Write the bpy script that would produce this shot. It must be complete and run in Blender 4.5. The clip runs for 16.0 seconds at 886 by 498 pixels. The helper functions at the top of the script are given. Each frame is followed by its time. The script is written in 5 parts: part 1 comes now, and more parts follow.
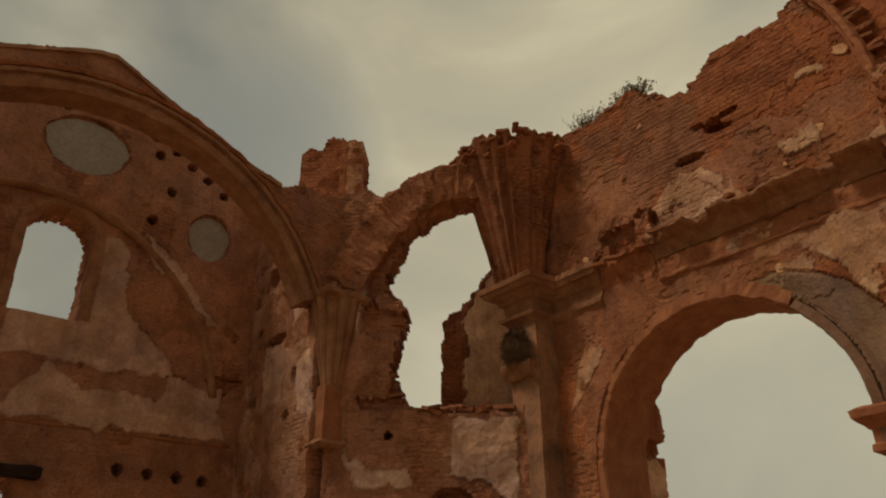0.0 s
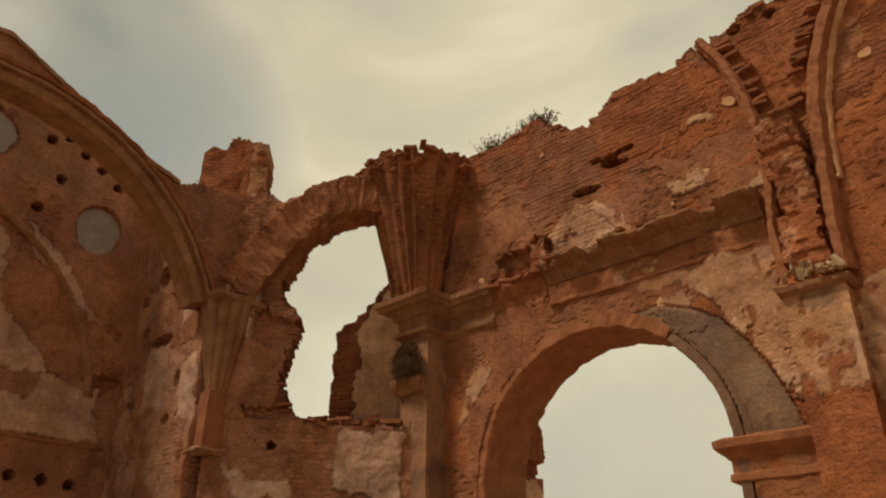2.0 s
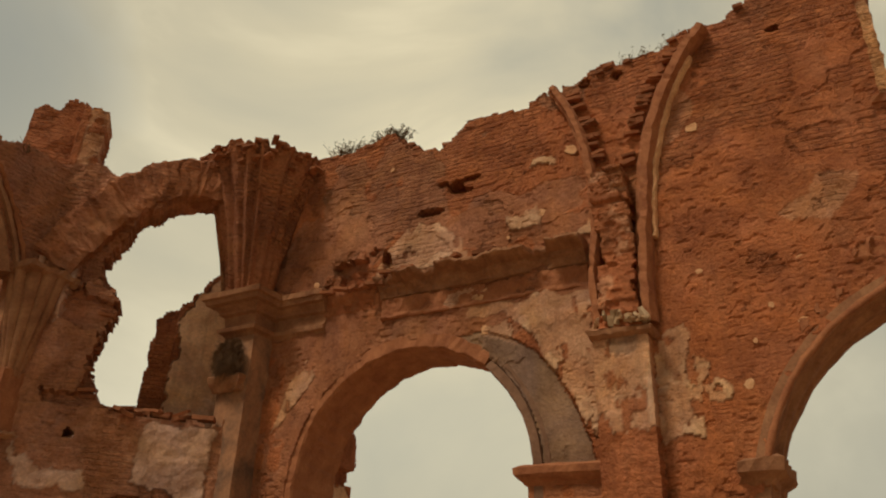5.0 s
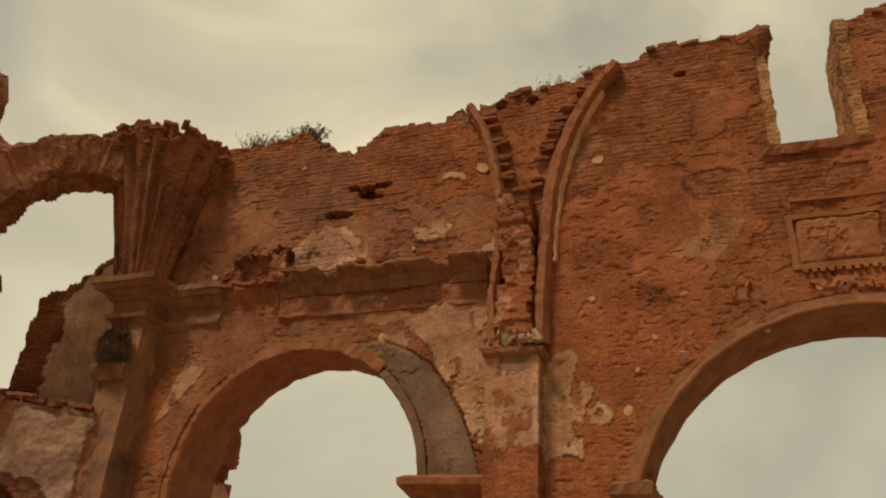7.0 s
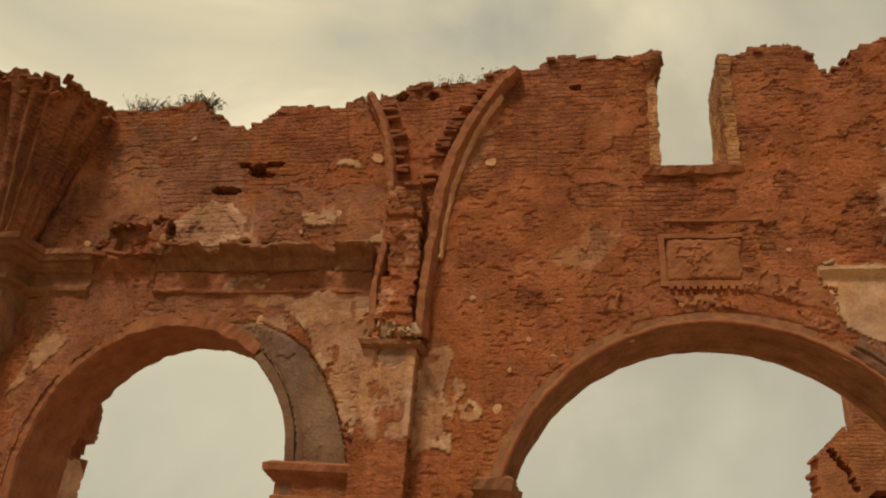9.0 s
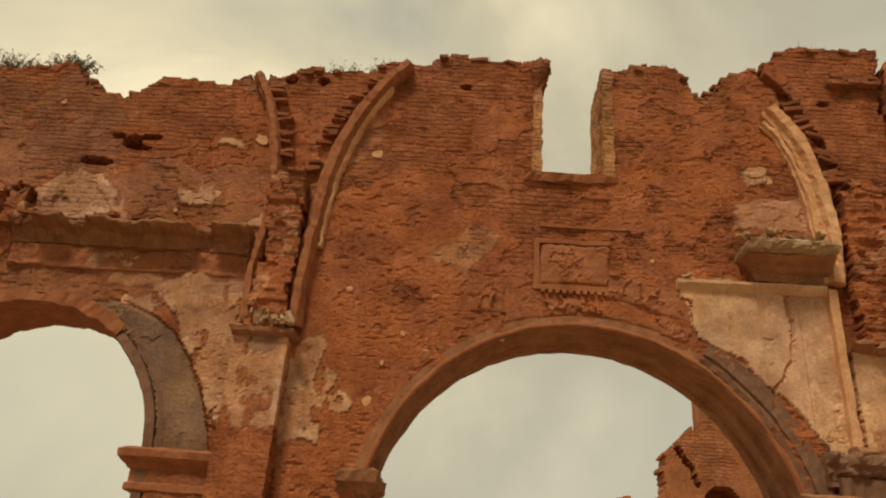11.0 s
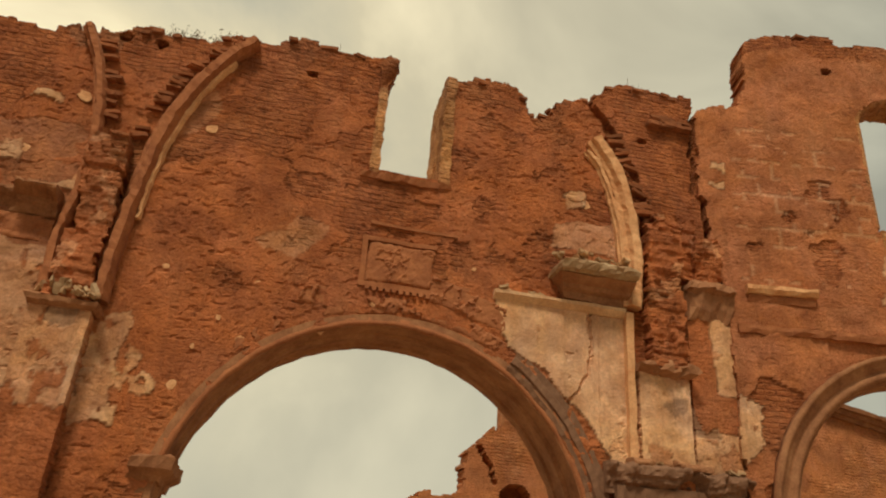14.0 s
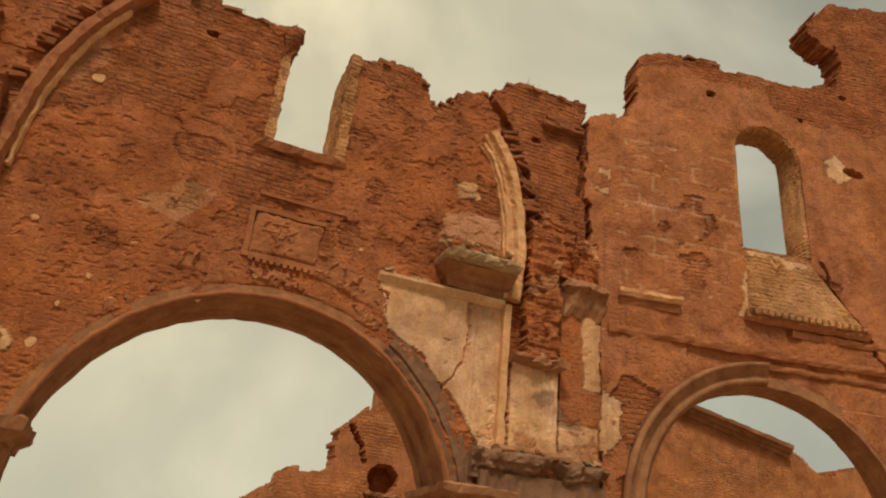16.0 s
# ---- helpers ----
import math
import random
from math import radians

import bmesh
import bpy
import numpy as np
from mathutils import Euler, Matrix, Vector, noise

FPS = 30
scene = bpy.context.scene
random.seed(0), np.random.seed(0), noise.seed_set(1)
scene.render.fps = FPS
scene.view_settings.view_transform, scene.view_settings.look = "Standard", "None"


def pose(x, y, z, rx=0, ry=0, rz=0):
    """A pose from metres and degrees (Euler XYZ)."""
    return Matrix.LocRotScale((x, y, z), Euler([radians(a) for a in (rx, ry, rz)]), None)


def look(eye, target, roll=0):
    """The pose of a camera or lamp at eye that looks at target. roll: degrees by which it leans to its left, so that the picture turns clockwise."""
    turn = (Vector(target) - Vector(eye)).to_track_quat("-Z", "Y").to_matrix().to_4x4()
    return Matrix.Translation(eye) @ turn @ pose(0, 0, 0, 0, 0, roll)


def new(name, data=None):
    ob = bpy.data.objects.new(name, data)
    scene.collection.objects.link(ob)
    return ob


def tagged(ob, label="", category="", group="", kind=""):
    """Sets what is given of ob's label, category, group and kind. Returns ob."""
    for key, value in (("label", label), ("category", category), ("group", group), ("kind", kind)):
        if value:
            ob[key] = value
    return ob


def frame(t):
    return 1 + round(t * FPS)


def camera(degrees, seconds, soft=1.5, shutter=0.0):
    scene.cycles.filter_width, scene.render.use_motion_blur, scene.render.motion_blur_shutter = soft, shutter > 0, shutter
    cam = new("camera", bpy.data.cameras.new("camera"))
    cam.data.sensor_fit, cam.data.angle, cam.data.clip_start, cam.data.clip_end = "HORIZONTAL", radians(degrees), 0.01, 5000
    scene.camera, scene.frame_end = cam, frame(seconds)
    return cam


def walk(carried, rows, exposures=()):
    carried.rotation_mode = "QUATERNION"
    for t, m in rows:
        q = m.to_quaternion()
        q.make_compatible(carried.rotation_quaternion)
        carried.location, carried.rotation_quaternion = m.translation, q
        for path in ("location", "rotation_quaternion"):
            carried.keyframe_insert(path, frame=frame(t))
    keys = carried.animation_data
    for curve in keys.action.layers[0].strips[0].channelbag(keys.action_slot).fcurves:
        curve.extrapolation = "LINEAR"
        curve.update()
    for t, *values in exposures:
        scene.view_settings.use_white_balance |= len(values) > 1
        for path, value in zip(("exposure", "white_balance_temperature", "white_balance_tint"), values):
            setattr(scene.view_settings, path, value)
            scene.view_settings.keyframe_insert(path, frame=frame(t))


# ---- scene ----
cam = camera(60.4, 16.0, soft=2.1)
EYE = 1.6
ROWS = [
    (0.0, -0.540, 0.274, -0.298, 115.74, 0.41, 50.70),
    (0.5, -0.494, 0.301, -0.302, 115.98, 0.05, 48.81),
    (1.0, -0.454, 0.312, -0.295, 116.22, -0.11, 46.93),
    (1.5, -0.418, 0.310, -0.279, 116.42, -0.31, 44.82),
    (2.0, -0.386, 0.298, -0.258, 116.50, -0.31, 42.50),
    (2.5, -0.357, 0.278, -0.232, 116.59, -0.54, 40.17),
    (3.0, -0.330, 0.253, -0.204, 116.39, -1.19, 37.56),
    (3.5, -0.304, 0.223, -0.174, 116.07, -1.83, 35.06),
    (4.0, -0.280, 0.192, -0.144, 116.14, -1.92, 32.76),
    (6.5, -0.165, 0.033, -0.010, 116.83, -2.89, 22.08),
    (7.0, -0.143, 0.006, 0.013, 116.85, -3.52, 19.82),
    (7.5, -0.122, -0.020, 0.034, 116.84, -3.85, 17.27),
    (8.0, -0.101, -0.043, 0.055, 116.91, -3.98, 15.16),
    (8.5, -0.081, -0.065, 0.074, 116.64, -4.28, 12.87),
    (9.0, -0.062, -0.084, 0.093, 116.32, -4.39, 10.24),
    (9.5, -0.045, -0.103, 0.111, 116.30, -4.34, 7.40),
    (12.0, 0.023, -0.187, 0.204, 115.74, -3.71, -3.52),
    (12.5, 0.032, -0.205, 0.221, 115.68, -3.59, -5.96),
    (13.0, 0.040, -0.224, 0.238, 115.89, -3.69, -8.25),
    (13.5, 0.048, -0.244, 0.253, 116.00, -4.02, -10.73),
    (14.0, 0.055, -0.265, 0.264, 116.04, -4.22, -13.30),
    (14.5, 0.063, -0.287, 0.271, 115.92, -4.36, -15.59),
    (15.0, 0.072, -0.310, 0.272, 115.64, -4.83, -18.08),
    (15.5, 0.083, -0.334, 0.265, 115.36, -5.16, -20.56),
    (16.0, 0.098, -0.357, 0.247, 115.47, -5.44, -22.87),
]
walk(cam, [(t, pose(x, y, EYE + z, rx, ry, rz)) for t, x, y, z, rx, ry, rz in ROWS],
     exposures=[(0.0, -0.82, 6250, 8), (0.5, -0.38, 6250, 8), (1.0, -0.26, 6250, 8), (1.5, -0.30, 6250, 8), (4.0, -0.36, 6250, 8), (7.0, -0.45, 6350, 9), (9.0, -0.34, 6400, 9), (12.5, -0.16, 6500, 7), (16.0, -0.07, 6500, 7)])

# ---- sky and sun ----
SUN_AZ, SUN_EL = radians(206), radians(57)
world = bpy.data.worlds.new("overcast_sky")
scene.world = world
world.use_nodes = True
wt = world.node_tree
wt.nodes.clear()


def wnode(kind, **kw):
    n = wt.nodes.new(kind)
    for k, v in kw.items():
        n.inputs[k].default_value = v
    return n


sky = wt.nodes.new("ShaderNodeTexSky")
sky.sky_type, sky.sun_disc = 'NISHITA', False
sky.sun_elevation, sky.sun_rotation = SUN_EL, SUN_AZ
sky.air_density, sky.dust_density = 1.2, 3.0
tc = wt.nodes.new("ShaderNodeTexCoord")
mp = wt.nodes.new("ShaderNodeMapping")
mp.inputs["Scale"].default_value = (1.0, 1.0, 1.5)
mp.inputs["Location"].default_value = (0.35, 0.6, 0.0)
n1 = wnode("ShaderNodeTexNoise", Scale=2.1, Detail=6.0, Roughness=0.50, Distortion=0.45)
n2 = wnode("ShaderNodeTexNoise", Scale=1.1, Detail=2.0, Roughness=0.5)
r1 = wt.nodes.new("ShaderNodeValToRGB")
r1.color_ramp.elements[0].position, r1.color_ramp.elements[0].color = 0.30, (0.375, 0.37, 0.32, 1)
r1.color_ramp.elements[1].position, r1.color_ramp.elements[1].color = 0.68, (0.90, 0.81, 0.60, 1)
e = r1.color_ramp.elements.new(0.50)
e.color = (0.57, 0.52, 0.395, 1)
cover = wt.nodes.new("ShaderNodeValToRGB")
cover.color_ramp.elements[0].position, cover.color_ramp.elements[0].color = 0.25, (0.93, 0.93, 0.93, 1)
cover.color_ramp.elements[1].position, cover.color_ramp.elements[1].color = 0.42, (1, 1, 1, 1)
dim = wt.nodes.new("ShaderNodeMix")
dim.data_type, dim.blend_type = 'RGBA', 'MULTIPLY'
dim.inputs[0].default_value = 1.0
dim.inputs[7].default_value = (0.10, 0.10, 0.10, 1)
mix = wt.nodes.new("ShaderNodeMix")
mix.data_type = 'RGBA'
bg = wnode("ShaderNodeBackground", Strength=1.0)
wo = wt.nodes.new("ShaderNodeOutputWorld")
ln = wt.links.new
ln(tc.outputs["Generated"], mp.inputs["Vector"])
ln(mp.outputs[0], n1.inputs["Vector"])
ln(mp.outputs[0], n2.inputs["Vector"])
ln(n1.outputs["Fac"], r1.inputs["Fac"])
ln(n2.outputs["Fac"], cover.inputs["Fac"])
ln(sky.outputs[0], dim.inputs[6])
ln(cover.outputs[0], mix.inputs[0])
ln(dim.outputs[2], mix.inputs[6])
ln(r1.outputs[0], mix.inputs[7])
sepw = wt.nodes.new("ShaderNodeSeparateXYZ")
ln(tc.outputs["Generated"], sepw.inputs[0])
zen = wt.nodes.new("ShaderNodeMapRange")
zen.interpolation_type = 'SMOOTHSTEP'
for k, v in zip(("From Min", "From Max", "To Min", "To Max"), (0.68, 1.0, 1.0, 2.3)):
    zen.inputs[k].default_value = v
ln(sepw.outputs[2], zen.inputs["Value"])
ln(zen.outputs[0], bg.inputs["Strength"])
# brighter, cooler haze low down
low = wt.nodes.new("ShaderNodeValToRGB")
low.color_ramp.elements[0].position, low.color_ramp.elements[0].color = 0.20, (1.0, 1.0, 1.0, 1)
low.color_ramp.elements[1].position, low.color_ramp.elements[1].color = 0.62, (0, 0, 0, 1)
ln(sepw.outputs[2], low.inputs["Fac"])
haze = wt.nodes.new("ShaderNodeMix")
haze.data_type = 'RGBA'
haze.inputs[7].default_value = (0.66, 0.635, 0.51, 1)
veil = wt.nodes.new("ShaderNodeMath")
veil.operation = 'MULTIPLY'
veil.inputs[1].default_value = 0.42
ln(low.outputs[0], veil.inputs[0])
ln(veil.outputs[0], haze.inputs[0])
ln(mix.outputs[2], haze.inputs[6])
aim = wt.nodes.new("ShaderNodeVectorMath")
aim.operation = 'DOT_PRODUCT'
aim.inputs[1].default_value = Vector((-0.40, 0.72, 0.55)).normalized()
ln(tc.outputs["Generated"], aim.inputs[0])
thin = wt.nodes.new("ShaderNodeValToRGB")
thin.color_ramp.elements[0].position, thin.color_ramp.elements[0].color = 0.45, (0.64, 0.68, 0.72, 1)
thin.color_ramp.elements[1].position, thin.color_ramp.elements[1].color = 1.0, (1.60, 1.50, 1.30, 1)
e = thin.color_ramp.elements.new(0.80)
e.color = (1.0, 0.98, 0.93, 1)
ln(aim.outputs["Value"], thin.inputs["Fac"])
# a thin bluish gap in the clouds
rift = wt.nodes.new("ShaderNodeVectorMath")
rift.operation = 'DOT_PRODUCT'
rift.inputs[1].default_value = Vector((-0.775, 0.325, 0.54)).normalized()
ln(tc.outputs["Generated"], rift.inputs[0])
fray = wt.nodes.new("ShaderNodeMath")
fray.operation = 'MULTIPLY_ADD'
fray.inputs[1].default_value = 0.055
ln(n1.outputs["Fac"], fray.inputs[0])
ln(rift.outputs["Value"], fray.inputs[2])
gap = wt.nodes.new("ShaderNodeValToRGB")
gap.color_ramp.elements[0].position, gap.color_ramp.elements[0].color = 0.0, (0, 0, 0, 1)
gap.color_ramp.elements[1].position, gap.color_ramp.elements[1].color = 1.0, (0.75, 0.75, 0.75, 1)
span = wt.nodes.new("ShaderNodeMapRange")
span.inputs["From Min"].default_value, span.inputs["From Max"].default_value = 1.013, 1.030
ln(fray.outputs[0], span.inputs["Value"])
ln(span.outputs[0], gap.inputs["Fac"])
blue = wt.nodes.new("ShaderNodeMix")
blue.data_type = 'RGBA'
blue.inputs[7].default_value = (0.27, 0.31, 0.315, 1)
ln(gap.outputs[0], blue.inputs[0])
glow = wt.nodes.new("ShaderNodeMix")
glow.data_type, glow.blend_type = 'RGBA', 'MULTIPLY'
glow.inputs[0].default_value = 1.0
ln(haze.outputs[2], glow.inputs[6])
ln(thin.outputs[0], glow.inputs[7])
ln(glow.outputs[2], blue.inputs[6])
ln(blue.outputs[2], bg.inputs["Color"])
ln(bg.outputs[0], wo.inputs["Surface"])

sun = new("sun", bpy.data.lights.new("sun", 'SUN'))
sun.data.energy, sun.data.angle, sun.data.color = 2.85, radians(12), (1.0, 0.87, 0.69)
sun.matrix_world = look((0, 0, 0), (-math.sin(SUN_AZ) * math.cos(SUN_EL), -math.cos(SUN_AZ) * math.cos(SUN_EL), -math.sin(SUN_EL)))


# ---- materials ----
def material(name):
    m = bpy.data.materials.new(name)
    m.use_nodes = True
    nt = m.node_tree
    return m, nt, nt.nodes["Principled BSDF"]


def node(nt, kind, **kw):
    n = nt.nodes.new(kind)
    for k, v in kw.items():
        n.inputs[k].default_value = v
    return n


def mixc(nt, fac, a, b, blend='MIX'):
    n = nt.nodes.new("ShaderNodeMix")
    n.data_type, n.blend_type = 'RGBA', blend
    for sock, v in ((n.inputs[0], fac), (n.inputs[6], a), (n.inputs[7], b)):
        if isinstance(v, (int, float)):
            sock.default_value = v
        elif isinstance(v, tuple):
            sock.default_value = (*v, 1)
        else:
            nt.links.new(v, sock)
    return n.outputs[2]


def ramp(nt, fac, lo, hi, a=(0, 0, 0), b=(1, 1, 1)):
    n = nt.nodes.new("ShaderNodeValToRGB")
    n.color_ramp.elements[0].position, n.color_ramp.elements[0].color = lo, (*a, 1)
    n.color_ramp.elements[1].position, n.color_ramp.elements[1].color = hi, (*b, 1)
    nt.links.new(fac, n.inputs[0])
    return n.outputs[0]


def calc(nt, op, a, b):
    n = nt.nodes.new("ShaderNodeMath")
    n.operation = op
    for sock, v in zip(n.inputs, (a, b)):
        if isinstance(v, (int, float)):
            sock.default_value = v
        else:
            nt.links.new(v, sock)
    return n.outputs[0]


def coords(nt, scale=(1, 1, 1)):
    t = nt.nodes.new("ShaderNodeTexCoord")
    m = node(nt, "ShaderNodeMapping", Scale=scale)
    nt.links.new(t.outputs["Object"], m.inputs["Vector"])
    return m.outputs[0]


def noise_of(nt, vec, scale, detail=4.0, rough=0.6, distort=0.0):
    n = node(nt, "ShaderNodeTexNoise", Scale=scale, Detail=detail, Roughness=rough, Distortion=distort)
    nt.links.new(vec, n.inputs["Vector"])
    return n.outputs["Fac"]


def masonry(name, brick_a, brick_b, render_a, render_b, masks=True, relief=1.0, pitch=0.082, cream_a=(0.74, 0.450, 0.265), cream_b=(0.60, 0.320, 0.175)):
    """Old wall: thin brick courses, weathered orange render over part of it, and cream and grey plaster remains."""
    m, nt, bsdf = material(name)
    v = coords(nt)
    flat = nt.nodes.new("ShaderNodeSeparateXYZ")
    nt.links.new(v, flat.inputs[0])
    wob = noise_of(nt, v, 1.3, 3.0)
    zz = calc(nt, 'ADD', flat.outputs[2], calc(nt, 'MULTIPLY', wob, 0.14))
    zz = calc(nt, 'ADD', zz, calc(nt, 'MULTIPLY', noise_of(nt, v, 7.0, 2.0), 0.045))
    xx = calc(nt, 'ADD', flat.outputs[0], flat.outputs[1])
    uv = nt.nodes.new("ShaderNodeCombineXYZ")
    nt.links.new(xx, uv.inputs[0])
    nt.links.new(zz, uv.inputs[1])
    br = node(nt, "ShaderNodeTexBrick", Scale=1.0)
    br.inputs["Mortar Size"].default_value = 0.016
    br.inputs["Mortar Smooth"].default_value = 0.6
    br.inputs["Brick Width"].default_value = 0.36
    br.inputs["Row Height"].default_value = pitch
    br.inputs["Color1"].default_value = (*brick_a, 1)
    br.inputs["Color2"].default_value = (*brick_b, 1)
    # mortar darkened to paint in the shade of the recessed joints
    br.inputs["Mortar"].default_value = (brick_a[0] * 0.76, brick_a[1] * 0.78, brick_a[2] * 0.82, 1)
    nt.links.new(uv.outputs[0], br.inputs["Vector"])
    big = noise_of(nt, v, 0.55, 5.0, 0.62)
    mid = noise_of(nt, v, 2.6, 6.0, 0.65, 0.3)
    fine = noise_of(nt, v, 22.0, 5.0, 0.7)
    grit = noise_of(nt, v, 75.0, 3.0, 0.6)
    streak = noise_of(nt, coords(nt, (5.0, 5.0, 0.45)), 1.6, 4.0, 0.6)
    brick = mixc(nt, ramp(nt, mid, 0.38, 0.66), br.outputs["Color"], (brick_b[0] * 0.86, brick_b[1] * 0.82, brick_b[2] * 0.8))
    rend = mixc(nt, ramp(nt, mid, 0.3, 0.7), render_a, render_b)
    if masks:
        a = nt.nodes.new("ShaderNodeAttribute")
        a.attribute_name = "coat"
        sep = nt.nodes.new("ShaderNodeSeparateColor")
        nt.links.new(a.outputs["Color"], sep.inputs[0])
        cream_f, rend_f, grey_f = sep.outputs[0], sep.outputs[1], sep.outputs[2]
    else:
        cream_f, rend_f, grey_f = 0.0, ramp(nt, big, 0.46, 0.56), 0.0
    col = mixc(nt, rend_f, brick, rend)
    cream = mixc(nt, ramp(nt, mid, 0.36, 0.62), cream_a, cream_b)
    col = mixc(nt, cream_f, col, cream)
    grey = mixc(nt, ramp(nt, mid, 0.35, 0.65), (0.32, 0.190, 0.120), (0.235, 0.133, 0.083))
    col = mixc(nt, grey_f, col, grey)
    blot = noise_of(nt, v, 1.15, 5.0, 0.6, 0.6)
    col = mixc(nt, 1.0, col, ramp(nt, blot, 0.34, 0.66, (0.74, 0.70, 0.66), (1.24, 1.23, 1.20)), 'MULTIPLY')
    # hue drifts between pinkish and ochre, dirt runs, dust and grain
    hue = noise_of(nt, v, 0.85, 5.0, 0.65, 0.8)
    col = mixc(nt, 1.0, col, ramp(nt, hue, 0.36, 0.64, (0.96, 1.02, 1.16), (1.03, 1.03, 0.90)), 'MULTIPLY')
    col = mixc(nt, ramp(nt, streak, 0.52, 0.82, (0, 0, 0), (0.36, 0.36, 0.36)), col, (0.14, 0.062, 0.030))
    col = mixc(nt, ramp(nt, big, 0.52, 0.74, (0, 0, 0), (0.42, 0.42, 0.42)), col, (0.36, 0.185, 0.085))
    col = mixc(nt, 1.0, col, ramp(nt, fine, 0.25, 0.75, (0.72, 0.72, 0.72), (1.2, 1.18, 1.14)), 'MULTIPLY')
    # pits: one mask darkens the colour and lowers the bump
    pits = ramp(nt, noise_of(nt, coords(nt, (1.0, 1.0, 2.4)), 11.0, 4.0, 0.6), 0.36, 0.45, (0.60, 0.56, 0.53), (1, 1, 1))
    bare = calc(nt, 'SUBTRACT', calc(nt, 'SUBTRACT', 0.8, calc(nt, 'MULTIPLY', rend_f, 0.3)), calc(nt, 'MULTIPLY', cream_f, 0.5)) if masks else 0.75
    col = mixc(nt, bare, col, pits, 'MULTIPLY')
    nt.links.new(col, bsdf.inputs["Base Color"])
    bsdf.inputs["Roughness"].default_value = 0.93
    bsdf.inputs["Specular IOR Level"].default_value = 0.15
    rows = calc(nt, 'SUBTRACT', 1.0, br.outputs["Fac"])
    keep = calc(nt, 'SUBTRACT', 1.0, calc(nt, 'MULTIPLY', rend_f, 0.95))
    keep = calc(nt, 'MULTIPLY', keep, calc(nt, 'SUBTRACT', 1.0, calc(nt, 'MULTIPLY', cream_f, 1.0)))
    keep = calc(nt, 'MULTIPLY', keep, calc(nt, 'SUBTRACT', 1.0, calc(nt, 'MULTIPLY', grey_f, 0.9)))
    fade = ramp(nt, noise_of(nt, v, 1.9, 3.0), 0.36, 0.60, (0.12, 0.12, 0.12), (1, 1, 1))
    h = calc(nt, 'MULTIPLY', calc(nt, 'MULTIPLY', calc(nt, 'MULTIPLY', rows, fade), keep), 1.25)
    rough_f = calc(nt, 'SUBTRACT', calc(nt, 'SUBTRACT', 1.0, calc(nt, 'MULTIPLY', cream_f, 0.8)), calc(nt, 'MULTIPLY', grey_f, 0.6))
    rough_f = calc(nt, 'MAXIMUM', rough_f, 0.15)
    h = calc(nt, 'ADD', h, calc(nt, 'MULTIPLY', calc(nt, 'MULTIPLY', fine, 0.9), rough_f))
    h = calc(nt, 'ADD', h, calc(nt, 'MULTIPLY', calc(nt, 'MULTIPLY', mid, 1.3), rough_f))
    h = calc(nt, 'ADD', h, calc(nt, 'MULTIPLY', grit, 0.18))
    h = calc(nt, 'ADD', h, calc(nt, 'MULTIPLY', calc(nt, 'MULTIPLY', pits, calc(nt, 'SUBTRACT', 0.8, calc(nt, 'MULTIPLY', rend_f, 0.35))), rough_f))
    bump = node(nt, "ShaderNodeBump", Strength=1.0, Distance=0.050 * relief)
    nt.links.new(h, bump.inputs["Height"])
    nt.links.new(bump.outputs[0], bsdf.inputs["Normal"])
    return m


def plain(name, a, b, scale=3.0, rough=0.9, bump_d=0.01, rand=False):
    m, nt, bsdf = material(name)
    v = coords(nt)
    mid = noise_of(nt, v, scale, 6.0, 0.65, 0.3)
    fine = noise_of(nt, v, scale * 9, 4.0, 0.7)
    col = mixc(nt, ramp(nt, mid, 0.34, 0.66), a, b)
    col = mixc(nt, 1.0, col, ramp(nt, fine, 0.25, 0.75, (0.75, 0.75, 0.75), (1.15, 1.15, 1.15)), 'MULTIPLY')
    if rand:
        oi = nt.nodes.new("ShaderNodeObjectInfo")
        col = mixc(nt, 1.0, col, ramp(nt, oi.outputs["Random"], 0.0, 1.0, (0.7, 0.7, 0.7), (1.2, 1.15, 1.1)), 'MULTIPLY')
    nt.links.new(col, bsdf.inputs["Base Color"])
    bsdf.inputs["Roughness"].default_value = rough
    bsdf.inputs["Specular IOR Level"].default_value = 0.2
    h = calc(nt, 'ADD', mid, calc(nt, 'MULTIPLY', fine, 0.5))
    bump = node(nt, "ShaderNodeBump", Strength=0.8, Distance=bump_d)
    nt.links.new(h, bump.inputs["Height"])
    nt.links.new(bump.outputs[0], bsdf.inputs["Normal"])
    return m


WALL = masonry("weathered_brick_wall", (0.505, 0.172, 0.065), (0.405, 0.131, 0.051), (0.51, 0.173, 0.067), (0.40, 0.126, 0.049))
BACK = masonry("plain_brick", (0.58, 0.25, 0.105), (0.48, 0.185, 0.075), (0.54, 0.215, 0.09), (0.44, 0.16, 0.065), masks=False, relief=0.6)
PALEBRICK = masonry("pale_washed_brick", (0.63, 0.315, 0.140), (0.51, 0.225, 0.093), (0.64, 0.33, 0.15), (0.54, 0.25, 0.108), masks=False, relief=0.9)
BARE = masonry("bare_old_brick", (0.475, 0.170, 0.061), (0.38, 0.128, 0.047), (0.47, 0.169, 0.062), (0.365, 0.121, 0.045), masks=False)
# pinkish brick, cooled further to paint in the shade of the presbytery side
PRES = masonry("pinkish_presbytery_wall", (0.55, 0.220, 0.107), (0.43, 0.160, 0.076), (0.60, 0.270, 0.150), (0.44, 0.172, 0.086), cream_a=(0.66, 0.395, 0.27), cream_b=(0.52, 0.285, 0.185))
